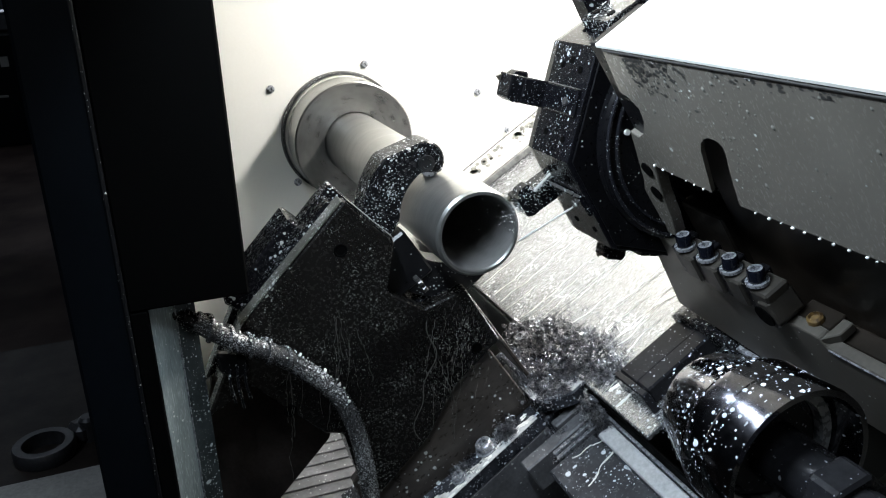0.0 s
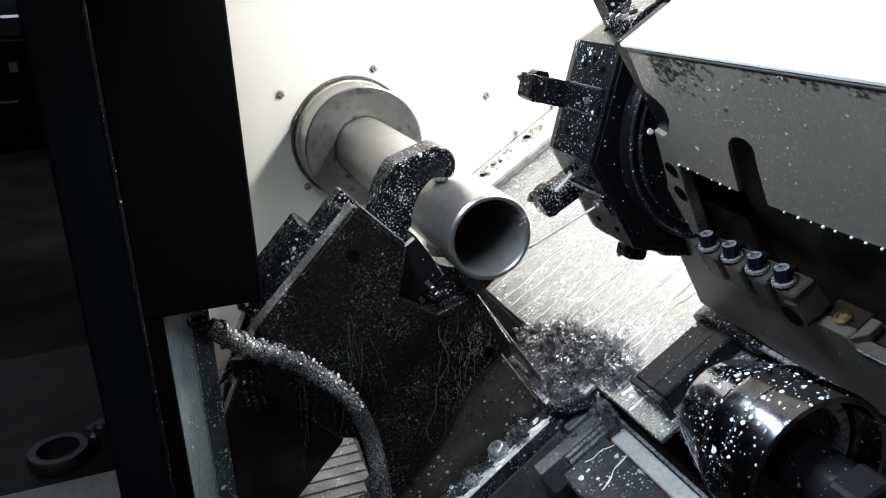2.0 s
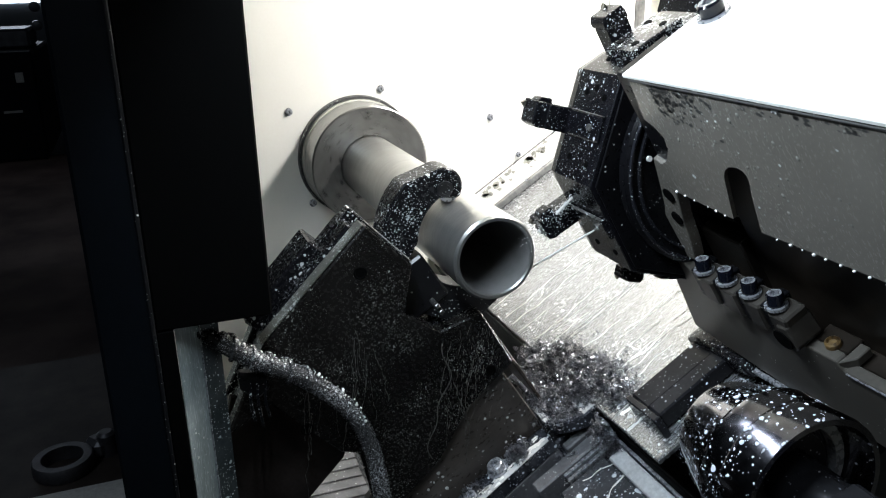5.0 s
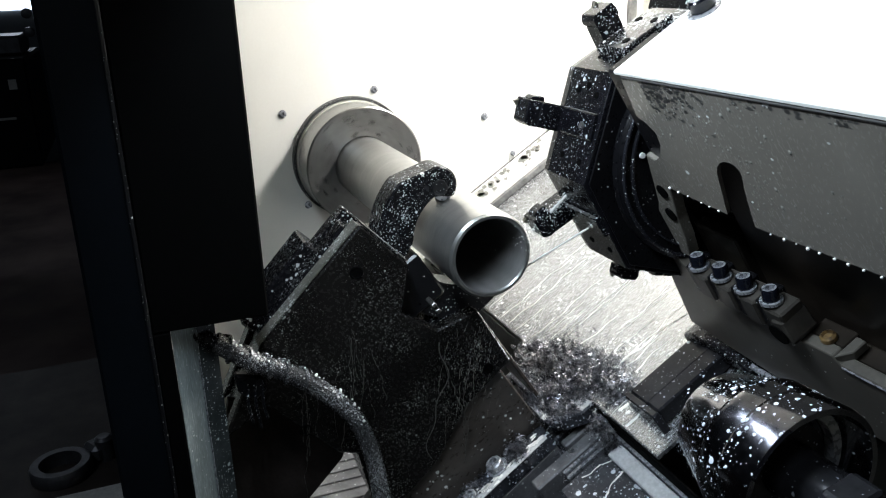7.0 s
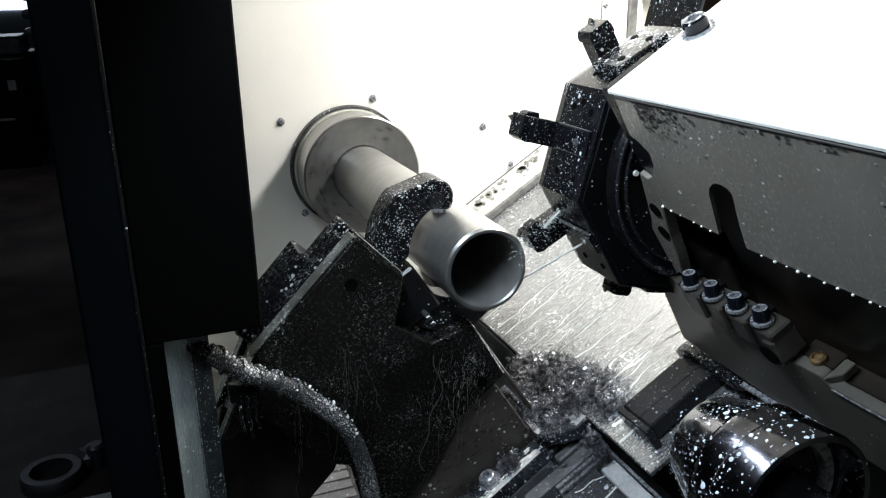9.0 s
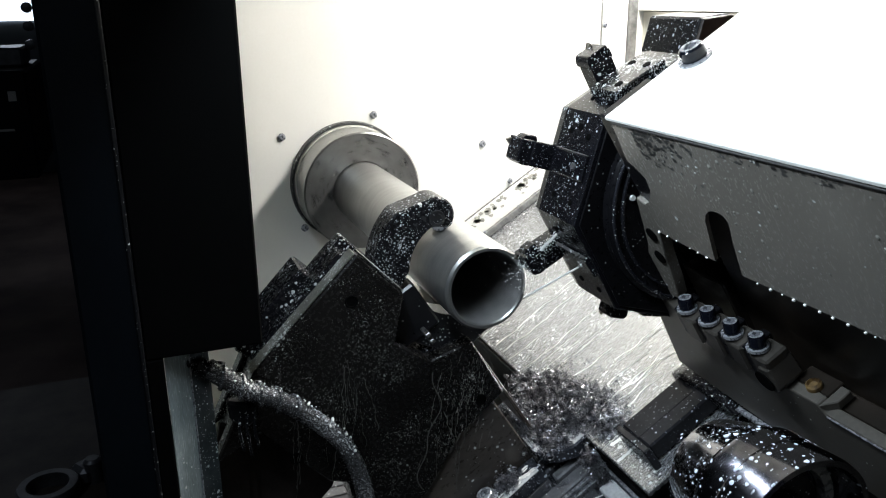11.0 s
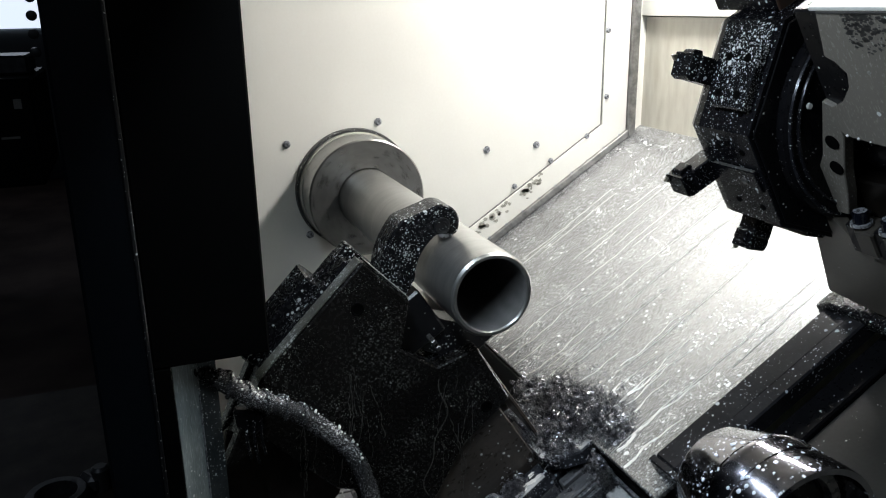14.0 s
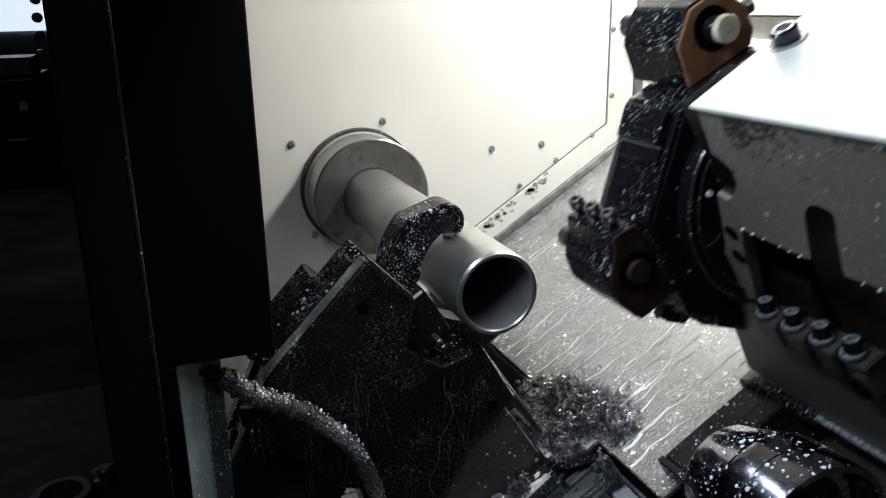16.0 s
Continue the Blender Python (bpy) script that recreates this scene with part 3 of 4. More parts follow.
def web_trickles():
    """Milky trickles over the plate with the large drops."""
    rng = random.Random(19)
    bm = bmesh.new()
    for x0, s0, x1, s1, w in ((0.640, -0.072, 0.650, -0.025, 0.0012), (0.690, -0.080, 0.672, -0.022, 0.0015), (0.650, -0.025, 0.672, -0.022, 0.0010)):
        last = None
        for i in range(17):
            f = i / 16
            x, y = x0 + (x1 - x0) * f + 0.002 * math.sin(9 * f) + rng.gauss(0, 0.0005), s0 + (s1 - s0) * f + rng.gauss(0, 0.0005)
            ww = w * rng.uniform(0.6, 1.2)
            ring = [bm.verts.new((x - ww, y, -0.3078)), bm.verts.new((x, y + 0.0004, -0.3068)), bm.verts.new((x + ww, y + ww * 0.4, -0.3078))]
            if last:
                bm.faces.new((last[0], last[1], ring[1], ring[0]))
                bm.faces.new((last[1], last[2], ring[2], ring[1]))
            last = ring
    ob = part("trickle", bm, MILK, base, "milky coolant trickles", True)
    ob["kind"] = "stuff"


web_trickles()


def residue():
    rng = random.Random(77)
    bm = bmesh.new()
    for k in range(60):
        s0 = rng.uniform(-0.24, -0.076)
        x, r = 0.575 - 0.06 * (s0 + 0.076) + rng.gauss(-0.006, 0.005), rng.uniform(0.002, 0.005)
        ring = [bm.verts.new((x + 0.8 * r * rng.uniform(0.4, 1.2) * math.cos(q), s0 + 1.8 * r * rng.uniform(0.4, 1.2) * math.sin(q), -0.2750)) for q in np.arange(0, 6.2, 0.8)]
        bm.faces.new(ring)
    ob = part("residue", bm, MILK, base, "milky coolant residue")
    ob["kind"] = "stuff"


residue()
part("foot", prism([(-0.36, -0.361), (0.0, -0.361), (0.0, -0.64), (-0.36, -0.86)], 0.42, 0.55, "x", 0.002), DARK_PAN, base)

# ---- turret carriage ----
CX = (0.228, -0.008)      # turret axis in the bed frame
carriage = thing("turret_carriage", "grey turret housing on a black slide with tools", "turret", SL)
FRONT = [(0.793, 0.162), (1.62, 0.162), (1.62, 0.008), (1.00, 0.019), (0.884, 0.0205), (0.893, 0.060), (0.8985, 0.078), (0.8995, 0.084), (0.897, 0.0885), (0.892, 0.0905), (0.885, 0.0905), (0.878, 0.0875), (0.872, 0.082), (0.867, 0.074), (0.852, 0.024), (0.776, 0.032), (0.764, 0.048), (0.772, 0.063), (0.787, 0.071), (0.800, 0.088), (0.803, 0.102), (0.794, 0.113), (0.785, 0.118)]
part("front_cover", prism(FRONT, 0.144, 0.148, "y", 0.0), GREY_PAINT, carriage, "grey front cover with a slot, reflections painted in")
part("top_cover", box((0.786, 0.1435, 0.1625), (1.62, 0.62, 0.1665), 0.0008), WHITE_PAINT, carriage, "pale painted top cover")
part("inner_body", box((0.80, 0.175, -0.24), (1.60, 0.60, 0.15), 0.004), INNER_BROWN, carriage, "dark brown inner body")
# added black block that keeps the cover's notch dark
part("notch_shade", box((0.757, 0.152, 0.036), (0.789, 0.21, 0.158), 0.002), DEEP_BLACK, carriage)
part("ledge", box((0.9145, 0.153, -0.150), (1.0, 0.1745, -0.130), 0.002), INNER_BROWN, carriage)
part("inner_web", box((0.738, 0.166, -0.20), (0.7995, 0.40, -0.045), 0.002), INNER_BROWN, carriage)
part("end_plate", prism([(0.149, 0.160), (0.62, 0.160), (0.62, -0.15), (0.30, -0.15), (0.21, -0.06), (0.185, 0.03), (0.149, 0.05)], 0.790, 0.796, "x", 0.001), DEEP_BLACK, carriage)


def edge_drops():
    rng = random.Random(8)
    for k in range(42):
        x = 0.78 + k * 0.0125 + rng.uniform(-0.003, 0.003)
        if 0.846 < x < 0.892 or x > 1.2:
            continue
        n = 0.034 - (x - 0.776) * 0.125 if x < 0.852 else 0.0205 - (x - 0.884) * 0.0145
        bm = bmesh.new()
        bmesh.ops.create_icosphere(bm, subdivisions=1, radius=rng.uniform(0.0008, 0.0017))
        ob = part("droplet", bm, MILK, carriage, "", True)
        ob.location = (x, 0.1434, n - 0.0006)


edge_drops()


def cover_chips():
    rng = random.Random(12)
    bm = bmesh.new()
    for k in range(330):
        x = 0.80 + abs(rng.gauss(0, 0.03)) + (rng.uniform(0, 0.22) if k % 4 == 0 else 0.018)
        n = 0.159 - abs(rng.gauss(0, 0.015 if x < 0.9 else 0.004))
        r = 0.0004 + 0.0022 * rng.random() ** 2
        ring = [bm.verts.new((x + 1.4 * r * rng.uniform(0.4, 1.2) * math.cos(q), 0.1438, n + r * rng.uniform(0.4, 1.2) * math.sin(q))) for q in np.arange(0, 6.2, 1.0)]
        bm.faces.new(ring)
    ob = part("paint_chip", bm, CHIPPED, carriage, "dark chips along the cover's edge")
    ob["kind"] = "stuff"


cover_chips()
part("front_hem", box((0.793, 0.1430, 0.1598), (1.62, 0.1442, 0.1622), 0.0006), CHIPPED, carriage, "worn dark folded edge")


def cover_drops():
    """Small water drops clinging to the front cover."""
    rng = random.Random(91)
    bm = bmesh.new()
    for k in range(210):
        x, n = (rng.gauss(0.905, 0.03) if k % 3 else rng.uniform(0.81, 1.10)), rng.uniform(0.03, 0.155)
        if 0.845 < x < 0.905 and n < 0.095:
            continue
        d = rng.uniform(0.0005, 0.0014) * (1.7 if k % 9 == 0 else 1)
        top = bm.verts.new((x, 0.1440 - d * 0.6, n))
        ring = [bm.verts.new((x + d * math.cos(q), 0.1441, n + d * 1.15 * math.sin(q))) for q in np.arange(0, 6.2, 0.9)]
        for i in range(len(ring)):
            bm.faces.new((top, ring[i], ring[(i + 1) % len(ring)]))
    ob = part("water_film", bm, WATER, carriage, "scattered water drops", True)
    ob["kind"] = "stuff"


WATER = mat("water_drop", (0.24, 0.235, 0.21), 0.06, 0, 0.1, 60, 0.0)
cover_drops()
# saddle plate under the cover
SADDLE = [(0.690, -0.078), (0.720, -0.078), (0.735, -0.100), (0.845, -0.104), (0.862, -0.122), (0.884, -0.118), (0.912, -0.118), (0.918, -0.1265), (1.40, -0.1265), (1.40, -0.235), (0.80, -0.222), (0.665, -0.207)]
part("saddle_plate", prism(SADDLE, 0.140, 0.152, "y", 0.001), SADDLE_PAINT, carriage, "dark grey saddle plate")
part("saddle_core", box((0.72, 0.20, -0.235), (1.40, 0.56, -0.12), 0.003), BLACK_DRY, carriage)
part("flange", prism([(0.758, 0.066), (0.772, 0.060), (0.768, 0.024), (0.752, -0.020), (0.745, -0.050), (0.736, -0.077), (0.690, -0.077), (0.704, -0.045), (0.732, 0.0)], 0.147, 0.160, "y", 0.001), GREY_PAINT, carriage, "grey flange with bolt holes")
# flange holes: black discs painted as shaded recesses
for x, n in ((0.752, 0.018), (0.745, -0.014)):
    hole = part("bolt_hole", turned([(0, 0), (0, 0.008), (0.0012, 0.0075), (0.0012, 0)], 18, pose(x, 0.1469, n) @ Matrix.Rotation(radians(-90), 4, "Z")), SHADE_BLACK, carriage, "", True)
for k in range(4):
    x = 0.756 + k * 0.0340
    part("clamp", box((x - 0.004, 0.132, -0.112), (x + 0.0185, 0.158, -0.080), 0.002), CLAMP_GREY, carriage, "dull grey clamp block")
    # solid black box stands for the shade in the slot
    part("clamp_slot", box((x - 0.0155, 0.135, -0.114), (x - 0.0045, 0.162, -0.078), 0.001), DEEP_BLACK, carriage)
    cap_screw("bolt", carriage, pose(x, 0.142, -0.0765, -14), 0.0078, 0.0130)
part("stop_block", prism([(0.853, -0.118), (0.862, -0.090), (0.876, -0.088), (0.882, -0.112), (0.876, -0.120)], 0.130, 0.160, "y", 0.002), CLAMP_GREY, carriage, "chipped grey stop block")
# flat black disc in place of a shaded hole
part("stop_hole", turned([(0, 0), (0, 0.0115), (0.001, 0.011), (0.001, 0)], 20, pose(0.8665, 0.1292, -0.106) @ Matrix.Rotation(radians(-90), 4, "Z")), SHADE_BLACK, carriage, "", True)
part("plug_ledge", box((0.876, 0.1525, -0.140), (0.914, 0.172, -0.118), 0.001), INNER_BROWN, carriage, "dark brown ledge")
part("rusty_plug", turned([(0, 0.0075), (0.004, 0.0072), (0.006, 0.005), (0.003, 0.004), (0.003, 0)], 14, pose(0.8975, 0.1540, -0.1175) @ Matrix.Rotation(radians(-90), 4, "Y")), PLUG, carriage, "rusty brass-coloured plug", True)
part("saddle_lip", box((0.921, 0.1382, -0.1285), (1.25, 0.1396, -0.1263), 0.0005), BOLT, carriage, "bright thin lip")
part("pale_bevel", prism([(0.9145, 0.1400), (0.9145, 0.168), (0.925, 0.168), (0.925, 0.1525)], -0.128, -0.118, "z", 0.001), SADDLE_PAINT, carriage, "grey bevelled corner")
part("wiper_foot", prism([(0.640, -0.252), (0.640, -0.236), (0.665, -0.222), (0.740, -0.222), (0.760, -0.236)], 0.132, 0.20, "y", 0.002), BLACK, carriage, "black wiper foot")
part("lip", box((0.762, 0.134, -0.226), (0.86, 0.14, -0.221), 0.001), BOLT, carriage)
lid_bolt = cap_screw("lid_bolt", carriage, pose(0.806, 0.232, 0.167), 0.011, 0.012)
# bearing ring behind the disc
part("bearing_ring", turned([(0.7115, 0.0), (0.7115, 0.1140), (0.7200, 0.1140), (0.7230, 0.1110), (0.7230, 0.060), (0.752, 0.056), (0.789, 0.054), (0.789, 0.0)], 72, pose(0, *CX)), DEEP_BLACK, carriage, "black bearing ring", True)
for r in (0.1085, 0.0985):
    part("ring_ridge", turned([(0.7232, r + 0.0022), (0.7255, r + 0.0010), (0.7255, r - 0.0010), (0.7232, r - 0.0022)], 72, pose(0, *CX), closed=True), RING_BLACK, carriage, "thin glossy ridge", True)
rivet = part("pin", turned([(0.7245, 0), (0.7245, 0.0032), (0.727, 0.0028), (0.727, 0)], 12), MILK, carriage, "", True)
rivet.location = (0, 0.158, 0.048)

disc = new("turret_disc")
disc.empty_display_size = 0.02
disc.parent = carriage
disc["label"] = "black eight-sided tool disc"
FLAT = 0.1345            # distance of the flats from the disc's axis
DISC_TURN = 177.0        # direction of the working station's flat


def disc_body():
    """An eight-sided disc: front corners rounded off, a plain bevelled rear edge."""
    bm = bmesh.new()
    rings = []
    for x, f in ((0.613, 0.92), (0.617, 0.965), (0.624, 0.99), (0.634, 1.0), (0.7075, 1.0), (0.7085, 0.993)):
        rings.append([bm.verts.new((x, a * f, b * f)) for a, b in hexagon(FLAT / math.cos(radians(22.5)), radians(DISC_TURN + 22.5), 8)])
    for a, b in zip(rings, rings[1:]):
        for k in range(8):
            bm.faces.new((a[k], a[(k + 1) % 8], b[(k + 1) % 8], b[k]))
    bm.faces.new(rings[0])
    bm.faces.new(rings[-1])
    return bm


part("disc_body", disc_body(), DISC_BLACK, disc)
part("rear_face", prism(hexagon(FLAT * 0.965 / math.cos(radians(22.5)), radians(DISC_TURN + 22.5), 8), 0.7088, 0.7110, "x", 0.0008), DEEP_BLACK, disc, "plain black rear face")


def station(k):
    """The pose of a station: local z points outwards, x along the axis."""
    return Matrix.Rotation(radians(DISC_TURN - 45 * k - 90), 4, "X")


def turning_tool(k, reach=0.040, x=0.618, half=0.0135):
    """A square shank in its slot, held by a wedge; a clamp and an insert at its head."""
    m, top = station(k), FLAT
    part("tool_holder", box((x - 0.013, -half, top - 0.030), (x + 0.013, half, top + reach * 0.62), 0.0015, m), DISC_BLACK, disc, "black square tool shank")
    part("tool_head", prism([(-half, top + reach * 0.6), (half, top + reach * 0.6), (half, top + reach), (-half * 0.8, top + reach * 0.98), (-half * 1.05, top + reach * 0.8)], x - 0.016, x + 0.012, "x", 0.001, m), DISC_BLACK, disc, "stepped tool head")
    part("tool_clamp", prism([(half, top + reach * 0.45), (half + 0.005, top + reach * 0.5), (half + 0.0045, top + reach * 0.8), (half, top + reach * 0.9)], x - 0.010, x + 0.006, "x", 0.0008, m), DISC_BLACK, disc)
    part("insert", prism([(-0.005, 0), (0.005, 0), (0.001, 0.007)], -0.0025, 0.0025, "x", 0.0005, m @ pose(x - 0.014, half * 0.5, top + reach - 0.002)), INSERT, disc, "small carbide insert")
    part("wedge", prism([(-0.014, top - 0.002), (0.0135, top - 0.002), (0.0135, top + 0.005), (-0.012, top + 0.003)], 0.642, 0.703, "x", 0.001, m), DISC_BLACK, disc)
    part("wedge_edge", box((0.6425, 0.0137, top + 0.0015), (0.7025, 0.0147, top + 0.0048), 0.0003, m), BASE_STEEL, disc, "thin steel wedge edge")
    part("wedge_screw", turned([(0, 0), (0, 0.0042), (0.002, 0.0040), (0.002, 0.0025), (0.001, 0.002), (0.001, 0)], 14, m @ pose(0.684, 0, top + 0.0035) @ Matrix.Rotation(radians(-90), 4, "Y")), BASE_STEEL, disc, "", True)


def flat_details(k):
    m = station(k)
    for x, y in ((0.655, 0.034), (0.655, -0.034), (0.671, 0.04), (0.690, 0.032), (0.690, -0.036)):
        # black disc paints the shade of an oil hole
        part("oil_hole", turned([(0, 0), (0, 0.0036), (0.0008, 0.0034), (0.0008, 0)], 10, m @ pose(x, y, FLAT) @ Matrix.Rotation(radians(-90), 4, "Y")), SHADE_BLACK, disc, "", True)


def bar_block(k, prof, hole, back, screws, knob):
    """A boring bar holder: profile points (along the flat, above it), its bore, three clamp screws on one side."""
    m = station(k)
    part("bar_holder", prism([(a, b + FLAT) for a, b in prof], 0.598, 0.686, "x", 0.0025, m), DISC_BLACK, disc, "black many-sided boring bar holder")
    part("back_face", prism([(a * 0.98, max(b * 0.98, 0.0005) + FLAT) for a, b in prof], 0.6865, 0.6905, "x", 0.001, m), back, disc, "rust-brown rear face")
    at = m @ pose(0, hole[0], FLAT + hole[1])
    # bore shade painted as a solid black disc
    part("bore_ring", turned([(0.6908, 0.0), (0.6908, 0.021), (0.6918, 0.0205), (0.6918, 0.0)], 32, at), SHADE_BLACK, disc, "black disc for the bore's shade", True)
    if knob:
        part("bar_neck", turned([(0.692, 0.0), (0.692, 0.0120), (0.706, 0.0120), (0.706, 0.0)], 28, at), BLACK_DRY, disc, "", True)
        part("bar_end", turned([(0.7062, 0.0), (0.7062, 0.0130), (0.712, 0.0130), (0.7132, 0.0118), (0.7132, 0.004), (0.7124, 0.0036), (0.7145, 0.0)], 28, at), KNOB, disc, "round cream end knob", True)
    else:
        part("bar_end", turned([(0.692, 0.0), (0.692, 0.0125), (0.698, 0.012), (0.698, 0.0)], 28, at), RUST_SHADED, disc, "brown bar end", True)
    part("boring_bar", turned([(0.5975, 0), (0.5975, 0.0100), (0.568, 0.0100), (0.567, 0.0125), (0.553, 0.0125), (0.551, 0.009), (0.551, 0.0)], 20, at), BASE_STEEL, disc, "short steel boring bar", True)
    for i in range(3):
        sx = 0.6105 + 0.031 * i
        stem = m @ pose(sx, screws[0], FLAT + screws[1], -90)
        part("screw_stem", turned([(-0.002, 0), (-0.002, 0.0048), (0.008, 0.0048), (0.008, 0)], 14, stem @ Matrix.Rotation(radians(-90), 4, "Y")), BLACK_DRY, disc, "", True)
        cap_screw("clamp_screw", disc, stem @ pose(0, 0, 0.0075), 0.0080, 0.0105, BASE_STEEL, False)
    for sx, sz in ((0.634, 0.027), (0.664, 0.027)):
        part("side_screw", turned([(0, 0), (0, 0.0065), (0.003, 0.006), (0.003, 0.0035), (0.001, 0.003), (0.001, 0)], 14, m @ pose(sx, 0.032, FLAT + sz + 0.0065, -32) @ Matrix.Rotation(radians(-90), 4, "Y")), BLACK_DRY, disc, "", True)


turning_tool(0)
turning_tool(1)
turning_tool(2, 0.033, 0.622)
turning_tool(7, 0.028, 0.634, 0.011)
part("clamp_plate", box((0.654, -0.034, FLAT), (0.703, 0.030, FLAT + 0.012), 0.0015, station(2)), DROPS_GLARE, disc, "flat clamp plate with screw holes")
# screw holes in the plate: shade painted as black discs
for dx, dy in ((0.664, -0.02), (0.69, -0.02), (0.664, 0.016), (0.69, 0.016)):
    part("screw_hole", turned([(0, 0), (0, 0.0045), (0.0008, 0.0042), (0.0008, 0)], 12, station(2) @ pose(dx, dy, FLAT + 0.012) @ Matrix.Rotation(radians(-90), 4, "Y")), SHADE_BLACK, disc, "", True)
part("wet_film", box((0.632, 0.018, FLAT + 0.0002), (0.700, 0.054, FLAT + 0.0010), 0.0003, station(2)), DROPS_GLARE, disc, "film of coolant drops with painted reflection")
bar_block(3, [(0.052, 0), (0.054, 0.028), (0.038, 0.034), (0.018, 0.050), (-0.010, 0.053), (-0.043, 0.040), (-0.042, 0)], (0.008, 0.0215), RUST_SHADED, (0.053, 0.015), False)
bar_block(5, [(-0.030, 0), (-0.026, 0.042), (0.000, 0.066), (0.034, 0.066), (0.054, 0.042), (0.056, 0.013), (0.046, 0)], (0.014, 0.037), RUST, (0.054, 0.028), True)
# the empty station: a raised clamp plate beside a wedge in the open slot
part("clamp_plate", box((0.636, 0.017, FLAT), (0.702, 0.050, FLAT + 0.011), 0.0015, station(4)), DISC_BLACK, disc, "thick clamp plate beside the open slot")
part("wedge", box((0.640, -0.001, FLAT - 0.002), (0.703, 0.014, FLAT + 0.006), 0.001, station(4)), DISC_BLACK, disc)
part("wedge_edge", box((0.641, 0.0141, FLAT + 0.003), (0.7025, 0.0150, FLAT + 0.0058), 0.0003, station(4)), BOLT, disc, "bright thin wedge edge")
for k in (0, 1, 2, 4, 6, 7):
    flat_details(k)

# coolant jets from the disc at the working tool: each is a rod of liquid that shoots out and falls back
jets = []


def jet(name, a, b, r0, r1, label):
    a, b = Vector(a), Vector(b)
    d = b - a
    pts = [a + d * (i / 10) for i in range(11)]
    rng = random.Random(int(1000 * r0))
    ob = part(name, pipe(pts, [r0 + (r1 - r0) * i / 10 + rng.uniform(-0.0003, 0.0003) for i in range(11)], 10), MILK, carriage, label, True)
    jets.append((ob, d, (a + b) / 2))
    return ob


jet("coolant_jet", (0.672, 0.091, -0.0105), (0.590, 0.025, -0.0468), 0.0010, 0.0015, "thin milky coolant jet")
jet("coolant_jet", (0.655, 0.104, 0.030), (0.6105, 0.054, -0.004), 0.0011, 0.0022, "milky coolant jet from the disc")


def spray():
    """Fine drops thrown up where the jets strike the tube end."""
    rng = random.Random(44)
    bm = bmesh.new()
    for k in range(620):
        f = rng.random()
        c = Vector((0.655, 0.104, 0.030)).lerp(Vector((0.6105, 0.052, -0.006)), f) + Vector([rng.gauss(0, 0.0012 + 0.0052 * f) for q in range(3)])
        bmesh.ops.create_icosphere(bm, subdivisions=1, radius=rng.uniform(0.0002, 0.0006), matrix=Matrix.Translation(c))
    for k in range(170):
        c = Vector((0.612, 0.052, -0.006)) + Vector((rng.gauss(0.004, 0.012), rng.gauss(0, 0.012), rng.gauss(0.002, 0.014)))
        bmesh.ops.create_icosphere(bm, subdivisions=1, radius=rng.uniform(0.0003, 0.0009), matrix=Matrix.Translation(c))
    ob = part("spray", bm, MILK, carriage, "fine coolant spray", True)
    ob["kind"] = "stuff"
    jets.append((ob, Vector((-0.05, -0.07, -0.02)), Vector((0.625, 0.072, 0.008))))


spray()

def falling_spray():
    """Streaks of coolant that fall from the tube's end."""
    rng = random.Random(61)
    bm = bmesh.new()
    for k in range(170):
        f = rng.random() ** 0.8
        c = Vector((0.600 + rng.gauss(0, 0.006), 0.010 - 0.06 * f + rng.gauss(0, 0.006 + 0.022 * f), -0.052 - 0.16 * f))
        d = Vector((0, -0.25 + rng.gauss(0, 0.12), -1)).normalized() * rng.uniform(0.003, 0.010)
        w = rng.uniform(0.0001, 0.00022)
        a, e = c - d / 2, c + d / 2
        va = [bm.verts.new(a + Vector((w * math.cos(q), w * math.sin(q), 0))) for q in (0, 2.1, 4.2)]
        ve = [bm.verts.new(e + Vector((w * math.cos(q), w * math.sin(q), 0))) for q in (0, 2.1, 4.2)]
        for i in range(3):
            bm.faces.new((va[i], va[(i + 1) % 3], ve[(i + 1) % 3], ve[i]))
        bm.faces.new(va)
        bm.faces.new(ve[::-1])
    ob = part("coolant_spray", bm, MIST, None, "", True)
    ob.matrix_world = pose(0, 0, AXIS_Z)
    return tagged(ob, "fine coolant drops falling from the tube end", "spray", kind="stuff")


falling = falling_spray()

# ---- cross slide cover (moves along the bed only) ----
slide = thing("cross_slide_cover", "black stepped cross slide cover spotted with coolant", "slide cover", SL)
part("top", box((0.653, 0.036, -0.2565), (0.688, 0.60, -0.236), 0.002), SLIDE_BLACK, slide)
part("step", box((0.6885, 0.036, -0.2565), (0.713, 0.60, -0.232), 0.002), SLIDE_BLACK, slide)
part("groove_bar", box((0.686, 0.036, -0.234), (0.692, 0.60, -0.2315), 0.0008), SLIDE_BLACK, slide)
part("side", box((0.7135, 0.036, -0.34), (0.748, 0.60, -0.262), 0.002), DEEP_BLACK, slide)
part("apron", box((0.7485, 0.036, -0.34), (0.90, 0.60, -0.268), 0.002), DARK_PAN, slide)
part("end_cap", prism([(0.651, -0.257), (0.651, -0.236), (0.715, -0.231), (0.730, -0.29), (0.69, -0.30)], 0.026, 0.0355, "y", 0.0015), SLIDE_BLACK, slide)

# ---- tailstock centre ----
tail = thing("tailstock_centre", "polished dark live centre with bright coolant drops", "tailstock centre", pose(0, 0, AXIS_Z))
part("cone", turned([(0.988, 0.0), (0.988, 0.031), (0.992, 0.0345), (1.028, 0.0475), (1.030, 0.0485)], 96), CONE_STEEL, tail, "", True)
